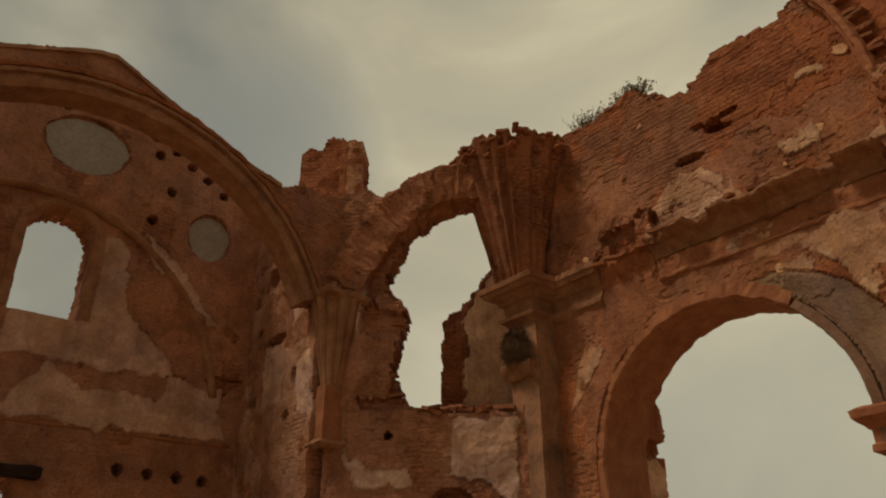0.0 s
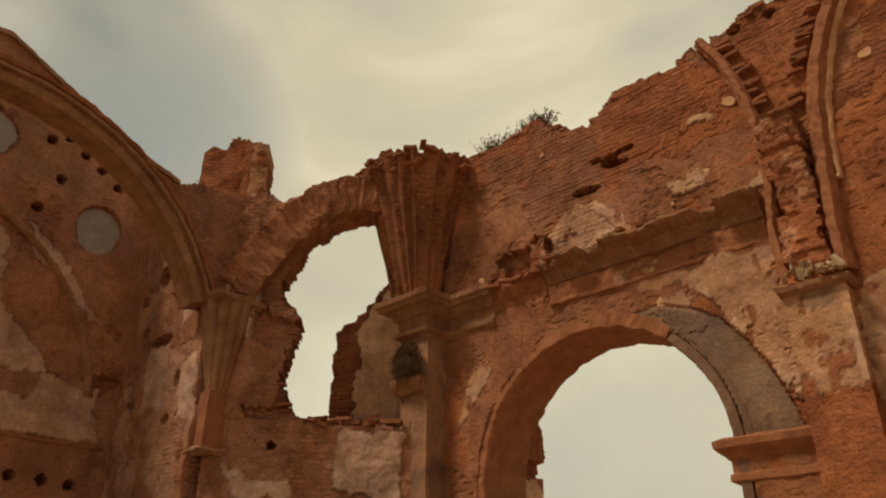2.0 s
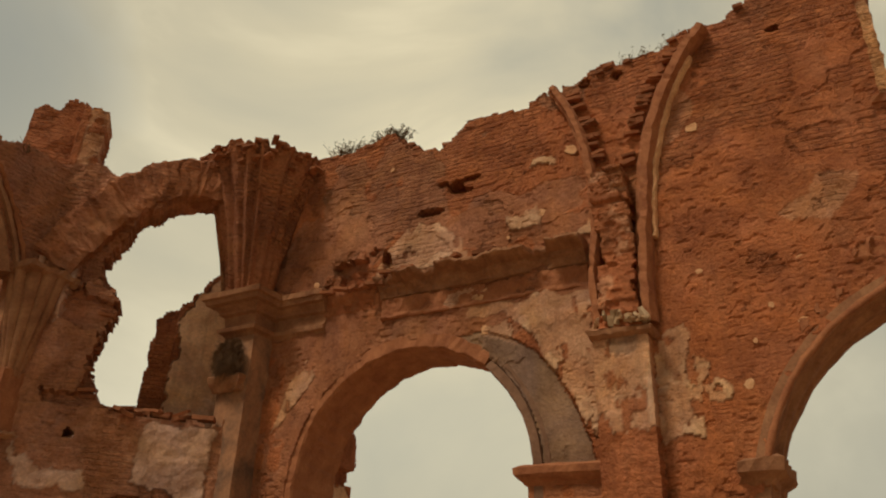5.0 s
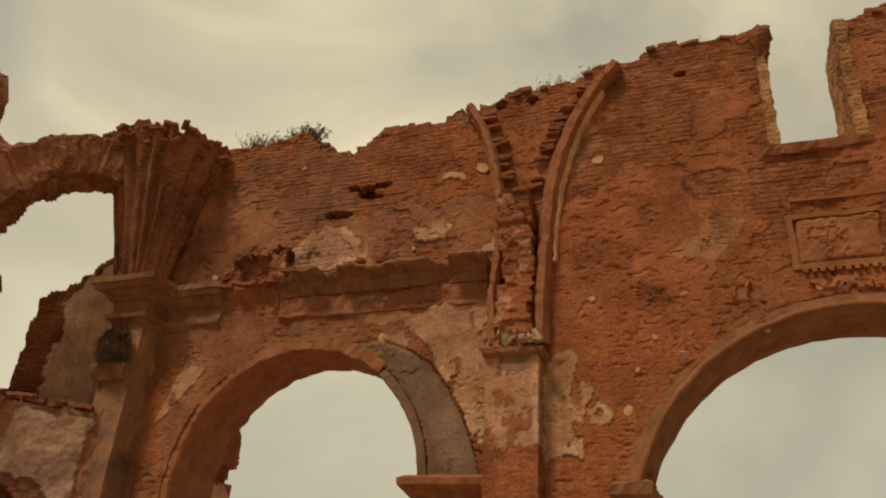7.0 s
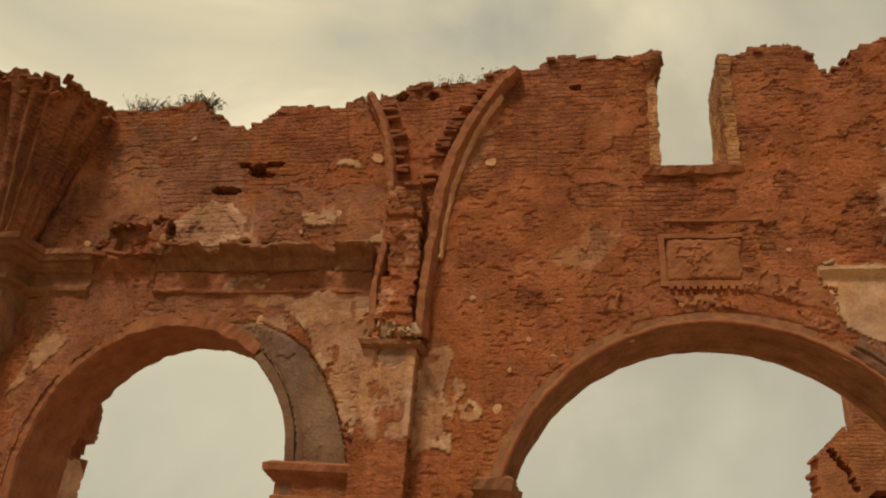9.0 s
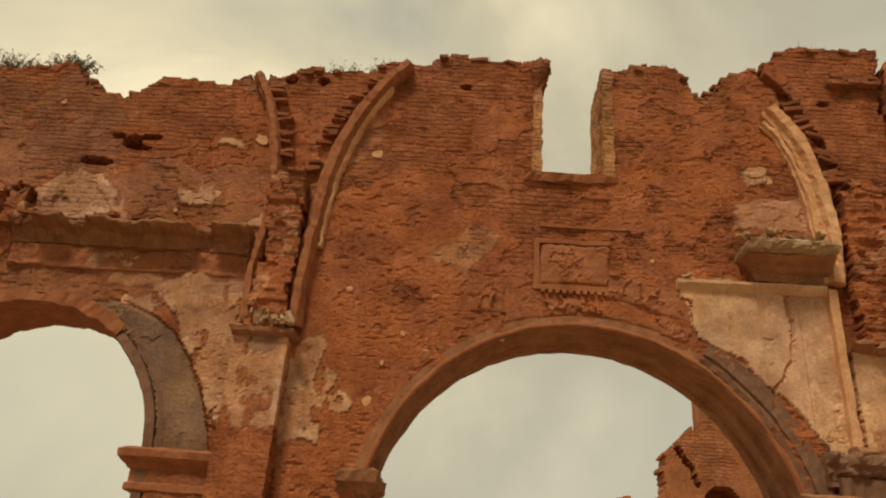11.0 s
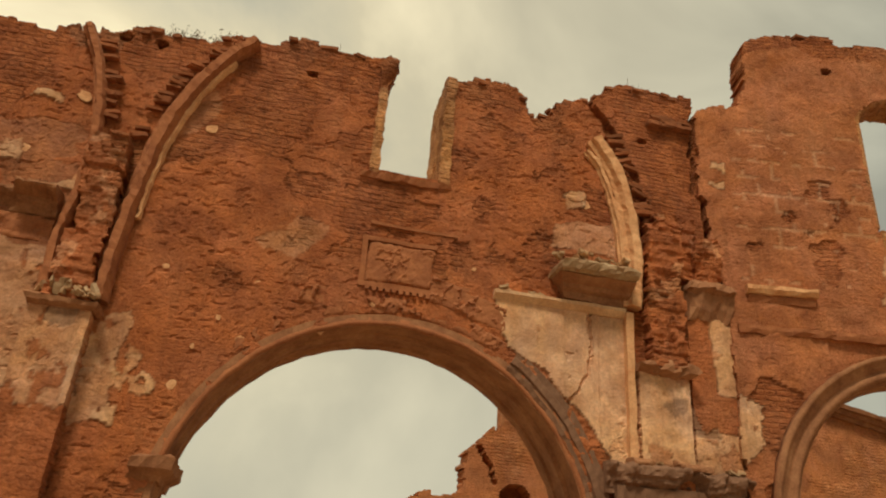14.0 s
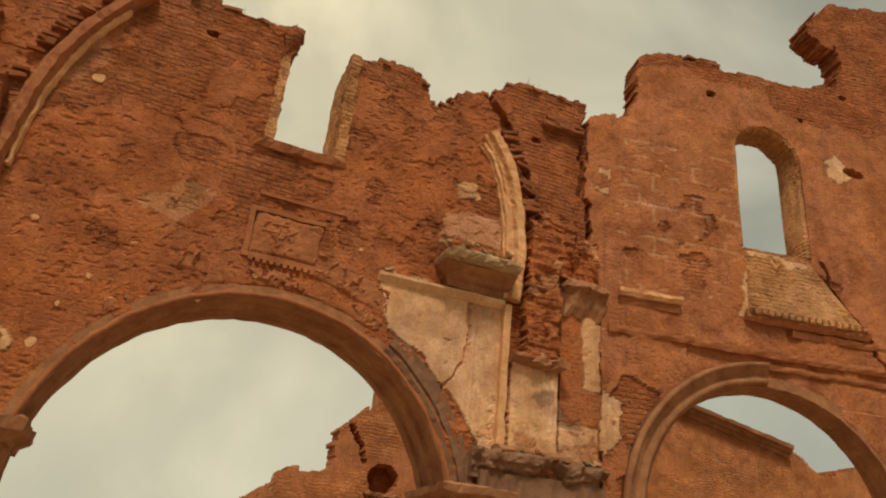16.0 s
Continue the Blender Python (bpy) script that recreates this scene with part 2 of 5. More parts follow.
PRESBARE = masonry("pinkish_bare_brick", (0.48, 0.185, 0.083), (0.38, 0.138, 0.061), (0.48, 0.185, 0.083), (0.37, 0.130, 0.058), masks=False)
RIB = plain("orange_rib_render", (0.42, 0.162, 0.066), (0.28, 0.098, 0.041), 3.5, 0.92, 0.02)
RIBPALE = plain("pale_rib_plaster", (0.76, 0.435, 0.215), (0.57, 0.265, 0.115), 3.0, 0.92, 0.02)
STONE = plain("ochre_moulding_plaster", (0.40, 0.190, 0.088), (0.235, 0.098, 0.045), 2.6, 0.92, 0.022)
CREAM = plain("cream_plaster", (0.68, 0.44, 0.25), (0.55, 0.31, 0.16), 2.2, 0.9, 0.010)
GREY = plain("grey_plaster", (0.265, 0.140, 0.080), (0.17, 0.085, 0.047), 2.6, 0.9, 0.014)
# near-black brown for the core of the bush and the lintel
DARK = plain("near_black_brown", (0.045, 0.022, 0.013), (0.022, 0.011, 0.007), 3.0, 0.98, 0.01)
RUBBLE = plain("broken_brick", (0.38, 0.145, 0.060), (0.24, 0.085, 0.037), 6.0, 0.95, 0.012, rand=True)
PALESTONE = plain("pale_broken_plaster", (0.60, 0.42, 0.24), (0.42, 0.24, 0.12), 6.0, 0.95, 0.012, rand=True)
BLIND = plain("grey_plaster_infill", (0.40, 0.32, 0.24), (0.34, 0.26, 0.19), 1.6, 0.9, 0.006)
PEEL = plain("peeling_painted_plaster", (0.44, 0.205, 0.095), (0.16, 0.090, 0.056), 1.7, 0.92, 0.016)
TWIG = plain("dry_twigs", (0.24, 0.125, 0.058), (0.10, 0.050, 0.024), 9.0, 0.9, 0.003)
LEAF = plain("dusty_leaves", (0.22, 0.165, 0.085), (0.13, 0.10, 0.05), 12.0, 0.85, 0.003)
EARTH = plain("dusty_earth", (0.42, 0.30, 0.19), (0.32, 0.22, 0.135), 0.8, 0.97, 0.05)


# ---- tools for building ----
def part(name, bm, mat, parent=None, label="", smooth=False):
    me = bpy.data.meshes.new(name)
    bm.to_mesh(me)
    bm.free()
    return finish(name, me, mat, parent, label, smooth)


def finish(name, me, mat, parent=None, label="", smooth=False):
    me.materials.append(mat)
    if smooth:
        me.polygons.foreach_set("use_smooth", [True] * len(me.polygons))
    ob = new(name, me)
    if parent:
        ob.parent = parent
    if label:
        ob["label"] = label
    return ob


def lattice(ix, iz, seed):
    v = np.sin(ix * 127.1 + iz * 311.7 + seed * 74.7) * 43758.5453
    return v - np.floor(v)


def vnoise(x, z, scale, seed=0):
    x, z = np.asarray(x) * scale, np.asarray(z) * scale
    ix, iz = np.floor(x), np.floor(z)
    fx, fz = x - ix, z - iz
    fx, fz = fx * fx * (3 - 2 * fx), fz * fz * (3 - 2 * fz)
    a, b = lattice(ix, iz, seed), lattice(ix + 1, iz, seed)
    c, d = lattice(ix, iz + 1, seed), lattice(ix + 1, iz + 1, seed)
    return (a * (1 - fx) + b * fx) * (1 - fz) + (c * (1 - fx) + d * fx) * fz


def fbm(x, z, scale, seed=0, octaves=4):
    tot, amp, s = 0, 0.5, scale
    for i in range(octaves):
        tot, amp, s = tot + amp * vnoise(x, z, s, seed + i * 17), amp * 0.5, s * 2.03
    return tot


def in_poly(x, z, poly):
    res = np.zeros(np.shape(x), bool)
    n = len(poly)
    for i in range(n):
        (x0, z0), (x1, z1) = poly[i], poly[(i + 1) % n]
        if z0 == z1:
            continue
        res ^= ((z0 > z) != (z1 > z)) & (x < (x1 - x0) * (z - z0) / (z1 - z0) + x0)
    return res


def patch(x, z, poly, rough=0.16, seed=3):
    """A broken-edged area."""
    return in_poly(x + (fbm(x, z, 3.0, seed) - 0.47) * rough * 4, z + (fbm(x, z, 3.0, seed + 9) - 0.47) * rough * 4, poly)


def ellipse(x, z, cx, cz, a, b):
    return ((x - cx) / a) ** 2 + ((z - cz) / b) ** 2 < 1


def bricky(x, z, amount=0.16, seed=5):
    """Shifts by whole bricks, for edges that broke along the courses."""
    row = np.floor(z / 0.082)
    cell = np.floor(x / 0.26 + 0.5 * (row % 2))
    wave = (fbm(x, z, 1.7, seed + 1, 3) - 0.44) * amount * 1.6
    return x + wave + (lattice(cell, row, seed) - 0.5) * amount * 0.5, z + (lattice(np.floor(x / 0.30), row * 0, seed + 4) - 0.5) * amount + wave * 0.3


def grid_wall(name, m, s0, s1, z0, z1, thick, solid, relief, coat, step=0.034, mat=None, label="", category="wall"):
    """A wall of the given thickness in its own plane: x along it, z up, its face towards -y. solid(x, z), relief(x, z) (metres in from the face) and coat(x, z) (cream, render, grey) take arrays."""
    nx, nz = int(round((s1 - s0) / step)), int(round((z1 - z0) / step))
    gx, gz = np.meshgrid(s0 + np.arange(nx + 1) * step, z0 + np.arange(nz + 1) * step)
    cx, cz = np.meshgrid(s0 + (np.arange(nx) + 0.5) * step, z0 + (np.arange(nz) + 0.5) * step)
    keep = solid(cx, cz)
    front = relief(gx, gz)
    nv = (nx + 1) * (nz + 1)
    jit = 0.35 * step
    px = gx + (lattice(gx * 31, gz * 17, 2) - 0.5) * jit
    pz = gz + (lattice(gx * 13, gz * 29, 7) - 0.5) * jit
    va = np.stack([px, front, pz], -1).reshape(-1, 3)
    qx, qz = px + (lattice(gx * 7, gz * 23, 12) - 0.5) * 0.05, pz + (lattice(gx * 19, gz * 5, 14) - 0.5) * 0.04
    vb = np.stack([qx, np.full_like(px, thick) + (fbm(gx, gz, 1.5, 40) - 0.5) * 0.08, qz], -1).reshape(-1, 3)
    idx = np.arange(nv).reshape(nz + 1, nx + 1)
    a, b, c, d = idx[:-1, :-1], idx[:-1, 1:], idx[1:, 1:], idx[1:, :-1]
    faces = [np.stack([a, b, c, d], -1)[keep], np.stack([d, c, b, a], -1)[keep] + nv]
    pad = np.pad(keep, 1)
    up, dn = pad[2:, 1:-1], pad[:-2, 1:-1]
    lf, rg = pad[1:-1, :-2], pad[1:-1, 2:]
    for other, p, q in ((up, d, c), (dn, b, a), (lf, a, d), (rg, c, b)):
        k = keep & ~other
        faces.append(np.stack([p[k], q[k], q[k] + nv, p[k] + nv], -1))
    f = np.concatenate(faces)
    v = np.concatenate([va, vb])
    used = np.zeros(len(v), bool)
    used[f.ravel()] = True
    remap = np.cumsum(used) - 1
    me = bpy.data.meshes.new(name)
    me.from_pydata(v[used].tolist(), [], remap[f].tolist())
    cr, rn, gr = coat(gx, gz)
    col = np.zeros((nv, 4))
    col[:, 0], col[:, 1], col[:, 2], col[:, 3] = np.clip(np.ravel(cr), 0, 1), np.clip(np.ravel(rn), 0, 1), np.clip(np.ravel(gr), 0, 1), 1
    col = np.concatenate([col, np.tile([0, 0, 0, 1.0], (nv, 1))])[used]
    at = me.color_attributes.new("coat", 'FLOAT_COLOR', 'POINT')
    at.data.foreach_set("color", col.ravel())
    ob = finish(name, me, mat or WALL, None)
    ob.matrix_world = m
    return tagged(ob, label, category, kind="structure")


def rings(name, levels, mat, parent=None, label="", wobble=0.012, seed=1, smooth=False, sub=0.07):
    """A pier, capital or cornice: rectangular rings (z, x0, x1, y0, y1), joined upwards, worn a little."""
    bm = bmesh.new()
    loops = []
    for z, x0, x1, y0, y1 in levels:
        pts = []
        for (ax, ay), (bx, by) in (((x0, y0), (x1, y0)), ((x1, y0), (x1, y1)), ((x1, y1), (x0, y1)), ((x0, y1), (x0, y0))):
            L0 = levels[0]
            n = max(1, int(max(abs(L0[2] - L0[1]) if ay == by else abs(L0[4] - L0[3]), 0.01) / sub))
            for i in range(n):
                u = i / n
                pts.append((ax + (bx - ax) * u, ay + (by - ay) * u))
        ring = []
        for x, y in pts:
            w = [(noise.noise(Vector((x * 4.1 + seed * 7 + k * 5, y * 4.1, z * 6.3))) + 1.1 * noise.noise(Vector((x * 13 + seed * 3 + k * 5, y * 13, z * 17)))) * wobble for k in range(3)]
            ring.append(bm.verts.new((x + w[0], y + w[1], z + w[2])))
        loops.append(ring)
    n = len(loops[0])
    for p, q in zip(loops, loops[1:]):
        for i in range(n):
            bm.faces.new((p[i], p[(i + 1) % n], q[(i + 1) % n], q[i]))
    bm.faces.new(loops[0][::-1])
    bm.faces.new(loops[-1])
    return part(name, bm, mat, parent, label, smooth)


def tall(z0, z1, x0, x1, y0, y1, step=0.25):
    n = max(2, int((z1 - z0) / step))
    return [(z0 + (z1 - z0) * i / n, x0, x1, y0, y1) for i in range(n + 1)]


def sweep(name, path, section, mat, parent=None, label="", closed=True, wobble=0.01, seed=2, outward=None, smooth=True, gaps=0.0):
    """A moulding: section points (out, aside) carried along path points (x, y, z, nx, ny, nz, ax, ay, az)."""
    bm = bmesh.new()
    loops = []
    for i, (p, o, a) in enumerate(path):
        p, o, a = Vector(p), Vector(o), Vector(a)
        ring = []
        for j, (so, sa) in enumerate(section):
            q = p + o * so + a * sa
            w = noise.noise_vector(q * 3.7 + Vector((seed * 3.3, 0, 0))) * wobble * 0.8
            w += noise.noise_vector(q * 11.0 + Vector((seed, 5, 0))) * wobble * 1.1
            ring.append(bm.verts.new(q + w))
        loops.append(ring)
    n = len(section)
    for p, q in zip(loops, loops[1:]):
        for i in range(n if closed else n - 1):
            bm.faces.new((p[i], p[(i + 1) % n], q[(i + 1) % n], q[i]))
    if closed:
        bm.faces.new(loops[0][::-1])
        bm.faces.new(loops[-1])
    bmesh.ops.recalc_face_normals(bm, faces=bm.faces)
    return part(name, bm, mat, parent, label, smooth)


def arc(cx, cz, r, a0, a1, n, y=0.0, rz=None):
    """Path of an arch in a wall's own plane, from angle a0 to a1 (degrees, 0 to the right). out: from the centre; aside: away from the wall's face."""
    rz = rz or r
    res = []
    for i in range(n + 1):
        t = radians(a0 + (a1 - a0) * i / n)
        res.append(((cx + r * math.cos(t), y, cz + rz * math.sin(t)), (math.cos(t), 0, math.sin(t)), (0, -1, 0)))
    return res


def line_path(pts, aside=(0, -1, 0)):
    """Path through points in a wall's plane; out lies to its left, in that plane."""
    res = []
    for i, p in enumerate(pts):
        q0, q1 = Vector(pts[max(i - 1, 0)]), Vector(pts[min(i + 1, len(pts) - 1)])
        d = (q1 - q0).normalized()
        o = Vector(aside).cross(d).normalized()
        res.append((p, o, aside))
    return res


def smooth_pts(pts, n=6):
    """Catmull-Rom through the points."""
    out = []
    P = [Vector(p) for p in pts]
    P = [P[0] * 2 - P[1]] + P + [P[-1] * 2 - P[-2]]
    for i in range(1, len(P) - 2):
        for k in range(n):
            t = k / n
            a, b, c, d = P[i - 1], P[i], P[i + 1], P[i + 2]
            out.append(tuple(0.5 * ((2 * b) + (c - a) * t + (2 * a - 5 * b + 4 * c - d) * t * t + (3 * b - a - 3 * c + d) * t ** 3)))
    out.append(tuple(P[-2]))
    return out


def lump(bm, c, r, seed, squash=(1, 1, 1), sub=2):
    res = bmesh.ops.create_icosphere(bm, subdivisions=sub, radius=1.0)
    for v in res["verts"]:
        d = v.co.normalized()
        k = 1 + 0.55 * noise.noise(d * 1.6 + Vector((seed * 3.7, seed, 0)))
        v.co = Vector(c) + Vector((d.x * squash[0], d.y * squash[1], d.z * squash[2])) * r * k


def poly_top(pts):
    xs, zs = [p[0] for p in pts], [p[1] for p in pts]
    return lambda x: np.interp(x, xs, zs)


# ---- ground ----
bm = bmesh.new()
N = 60
vs = [[bm.verts.new((0, 0, 0)) for _ in range(N + 1)] for _ in range(N + 1)]
for i in range(N + 1):
    for j in range(N + 1):
        u, w = (i / N * 2 - 1), (j / N * 2 - 1)
        x, y = math.copysign(abs(u) ** 3, u) * 1500, math.copysign(abs(w) ** 3, w) * 1500
        vs[i][j].co = (x, y, 0.10 * noise.noise(Vector((x * 0.4, y * 0.4, 0))) - 0.1)
for i in range(N):
    for j in range(N):
        bm.faces.new((vs[i][j], vs[i + 1][j], vs[i + 1][j + 1], vs[i][j + 1]))
tagged(part("ground", bm, EARTH, smooth=True), "dry trodden earth floor of the roofless church", "ground", kind="structure")

# ---- long wall of the nave, with two wide arches ----
Y = 10.0
NAVE = Matrix.Translation((0, Y, 0))
A1 = (-6.3, 3.42, 2.05)
A2 = (1.55, 2.72, 2.88)
TOP = [(-10.2, 9.75), (-8.3, 9.7), (-7.0, 9.75), (-6.85, 9.78), (-6.75, 9.6), (-6.45, 9.25), (-5.95, 9.2), (-5.75, 9.3), (-5.37, 9.55), (-4.1, 9.57), (-3.76, 9.76), (-3.42, 9.64),
       (-3.14, 9.88), (-1.9, 9.98), (-1.5, 10.18), (-1.1, 10.16), (-0.6, 10.36), (0.6, 10.32), (0.9, 10.42), (1.1, 10.3), (1.9, 10.2), (2.97, 10.33),
       (3.36, 10.12), (3.45, 9.78), (3.69, 9.78), (3.96, 10.21), (4.57, 10.42), (5.0, 10.79), (5.84, 10.91), (6.5, 10.78), (6.6, 10.6), (7.0, 10.6)]
top_nave = poly_top(TOP)
HOLES = [(-3.22, 9.70, 0.09, 0.08), (-2.68, 9.70, 0.08, 0.065), (-0.30, 9.72, 0.08, 0.05), (-5.60, 8.33, 0.14, 0.12), (-5.30, 8.43, 0.17, 0.05), (-5.84, 8.43, 0.10, 0.045), (-5.42, 8.21, 0.13, 0.04), (-6.08, 7.92, 0.25, 0.075), (5.45, 8.33, 0.11, 0.18), (5.5, 9.72, 0.07, 0.05)]


def arch_hole(x, z, arch, extra=0.0):
    cx, cz, r = arch
    r = r + extra
    return ((x - cx) ** 2 + (z - cz) ** 2 < r * r) | ((abs(x - cx) < r) & (z < cz))


def nave_solid(x, z):
    bx, bz = bricky(x, z, 0.17)
    s = bz < top_nave(bx)
    wx = x + (fbm(x, z, 2.5, 8) - 0.47) * 0.08
    s &= ~((wx > 0.93) & (wx < 1.97) & (z > 8.12))
    s &= ~arch_hole(x, z, A1, 0.16) & ~arch_hole(x, z, A2, 0.05)
    return s


def scars(x, z):
    """Hollows where bricks fell out."""
    r = np.zeros(np.shape(x))
    for hx, hz, a, b in HOLES:
        q = ((x - hx) / a) ** 2 + ((z - hz) / b) ** 2 + (fbm(x, z, 7.0, 21) - 0.47) * 1.2
        r = np.maximum(r, np.clip((1.15 - q) / 0.25, 0, 1) * 0.30)
    return r


CREAMS = [[(-7.09, 6.8), (-6.85, 7.37), (-6.48, 7.76), (-5.92, 7.69), (-5.56, 7.32), (-5.26, 6.98), (-4.91, 6.92), (-5.91, 6.8)],
          [(-4.61, 7.52), (-4.12, 7.51), (-4.05, 7.15), (-4.55, 7.31)], [(-3.57, 6.95), (-3.21, 7.15), (-3.16, 6.9)], [(-4.27, 8.28), (-4.13, 8.43), (-3.83, 8.44), (-3.81, 8.29)],
          [(-4.75, 6.05), (-3.25, 6.02), (-3.25, 3.75), (-3.44, 3.93), (-3.66, 4.40), (-3.85, 4.82), (-4.2, 5.28), (-4.5, 5.62)],
          [(-2.5, 5.09), (-2.29, 5.25), (-2.01, 5.31), (-2.06, 4.83), (-1.8, 4.66), (-1.93, 3.84), (-2.3, 3.73), (-2.5, 3.62)], [(-1.88, 4.36), (-1.69, 4.5), (-1.55, 4.34), (-1.63, 4.16), (-1.85, 4.17)],
          [(-5.2, 5.50), (-4.6, 5.71), (-4.41, 5.11), (-4.6, 4.90), (-4.82, 5.08)],
          [(4.02, 8.36), (4.32, 8.48), (4.38, 8.15), (4.07, 8.04)], [(-5.9, 6.10), (-5.85, 6.38), (-5.0, 6.36), (-5.0, 6.12)],
          [(-8.9, 4.3), (-8.7, 5.2), (-8.3, 5.6), (-8.2, 5.3), (-8.55, 4.6)], [(-7.6, 6.55), (-7.2, 6.75), (-7.2, 6.5)]]
RENDERS = [[(-4.9, 6.6), (-4.8, 8.1), (-3.9, 8.6), (-3.2, 9.2), (-3.2, 6.6)], [(-9.3, 3), (-9.3, 9.0), (-7.2, 8.0), (-7.2, 5.5), (-5, 6.2), (-4.2, 5.6), (-6.3, 5.0)],
           [(-2.5, 7.2), (-1.4, 8.2), (-0.7, 7.9), (-0.3, 7.2), (-0.6, 5.4), (-1.6, 3.4), (-2.5, 3.4)], [(-0.3, 8.2), (0.6, 8.6), (0.7, 10.0), (0.1, 9.2)],
           [(2.0, 7.4), (2.1, 9.9), (4.3, 9.6), (4.6, 7.2), (3.2, 6.7)], [(0.6, 7.4), (2.2, 7.4), (2.4, 6.0), (3.0, 5.7), (1.5, 5.7), (0.0, 5.5), (-0.5, 6.2)]]


def mask_of(x, z, polys, seed, rough=0.12):
    r = np.zeros(np.shape(x), bool)
    for i, p in enumerate(polys):
        r |= patch(x, z, p, rough, seed + i)
    return r.astype(float)


SMOOTH = [[(2.92, 6.32), (5.15, 6.36), (5.25, 3.95), (4.85, 3.95), (4.62, 4.35), (4.3, 4.72), (3.75, 5.25), (3.2, 5.55)]]


def nave_cream(x, z):
    c = mask_of(x, z, CREAMS, 3, 0.07)
    holes = fbm(x, z * 0.6, 6.5, 90) > 0.64
    c = c * (1 - 0.9 * holes) * (0.62 + 0.33 * (fbm(x, z, 2.6, 91) > 0.5))
    c = np.maximum(c, 0.36 * patch(x, z, [(-0.71, 6.62), (-0.24, 6.79), (-0.14, 7.09), (0.3, 7.03), (0.24, 6.73), (-0.05, 6.41), (-0.57, 6.47)], 0.05, 86))
    c = np.maximum(c, 0.25 * patch(x, z, [(-2.05, 8.52), (-1.76, 9.1), (-1.56, 8.7), (-1.86, 8.18), (-2.14, 7.95)], 0.05, 85))
    c = np.maximum(c, 0.5 * patch(x, z, [(3.85, 7.35), (3.9, 7.75), (4.9, 7.95), (4.95, 7.3)], 0.06, 88))
    c = np.maximum(c, 0.5 * patch(x, z, [(-5.35, 5.80), (-5.3, 6.04), (-4.5, 6.04), (-4.55, 5.84)], 0.03, 89))
    return np.maximum(c, mask_of(x, z, SMOOTH, 120, 0.035) * (1 - 0.35 * (fbm(x, z, 3.0, 121) > 0.72)))


def nave_render(x, z):
    r = mask_of(x, z, RENDERS, 33, 0.2)
    r = np.maximum(r * (fbm(x, z, 2.2, 70) < 0.56), (fbm(x, z, 1.1, 61) > 0.53).astype(float))
    r = np.maximum(r, ((z < 6.1) & (x < -3.2)) * (fbm(x, z, 1.8, 71) < 0.68))
    low = (x > -2.45) & (x < 4.6) & (z < 7.2 + (fbm(x, z, 0.8, 72) - 0.47) * 3.0)
    r = np.maximum(r, low * (fbm(x, z, 2.4, 73) < 0.60))
    r = np.maximum(r, (x > -8.8) & (x < -4.4) & (z > 4.8) & (z < 6.1) & (fbm(x, z, 1.8, 74) < 0.72))
    return r * ~((x > 5.0) & (z > 7.9))


def crack_x(z):
    """Zigzag joint between the nave wall and the third bay."""
    return np.interp(z, [6.0, 6.84, 7.8, 8.64, 8.83, 9.98, 10.8], [6.83, 6.83, 6.61, 6.64, 6.45, 6.50, 6.62]) + (lattice(z * 0, np.floor(z / 0.16), 31) - 0.5) * 0.09


def nave_relief(x, z):
    r = (fbm(x, z, 0.7, 11) - 0.47) * 0.12 + (fbm(x, z, 5.0, 12) - 0.47) * 0.045
    ang = np.degrees(np.arctan2(z - A1[1], x - A1[0]))
    plate = (np.hypot(x - A1[0], z - A1[1]) < A1[2] + np.interp(ang, [0, 19, 40, 62, 75], [0.92, 0.78, 0.70, 0.42, 0.1])) & (ang > 0) & (ang < 70)
    r = np.where(plate, 0.004, r)
    r = np.where(mask_of(x, z, SMOOTH, 120, 0.035) > 0, r * 0.3, r)
    r = r - 0.020 * nave_render(x, z) * ~plate - 0.030 * nave_cream(x, z) + scars(x, z)
    pecked = np.maximum((fbm(x, z, 0.9, 19) > 0.45) * nave_render(x, z), patch(x, z, [(2.1, 7.0), (2.2, 9.6), (4.0, 9.8), (4.6, 8.6), (3.9, 7.4)], 0.2, 17))
    r = r + 0.017 * (vnoise(x, z * 2.1, 9.0, 18) > 0.74) * pecked * (mask_of(x, z, SMOOTH, 120, 0.035) == 0) * ~plate
    # toothed groove where the vault web broke away beside the third rib
    xg = np.interp(z, [7.9, 8.4, 9.1, 9.9, 10.3], [5.52, 5.46, 5.25, 4.87, 4.5])
    r = r + 0.16 * (abs(x - xg) < 0.10 + 0.05 * (lattice(np.floor(x * 0), np.floor(z / 0.09), 8) - 0.5)) * (z > 7.9)
    row = np.floor(z / 0.082)
    r += (lattice(np.floor(x / 0.28 + 0.37 * row), row, 3) - 0.5) * 0.014 * (1 - nave_render(x, z)) * (1 - nave_cream(x, z))
    # deep erosion under the left springing and over the cornice
    er = patch(x, z, [(-8.4, 6.75), (-8.0, 7.3), (-7.3, 7.5), (-6.8, 7.2), (-6.7, 6.75)], 0.2, 50)
    r += er * (0.02 + 0.16 * (fbm(x, z, 3.5, 51) > 0.5))
    xk = np.interp(z, [4.2, 4.9, 5.3, 6.3], [3.9, 4.15, 4.45, 4.5]) + (fbm(z * 0 + 5.0, z, 5.0, 78) - 0.5) * 0.16
    r += (abs(x - xk) < 0.022) * (z > 4.2) * (z < 6.3) * 0.05
    # crack beside the last pier
    r += (abs(x - crack_x(z) + 0.02) < 0.035) * (z > 6.2) * 0.30
    return r


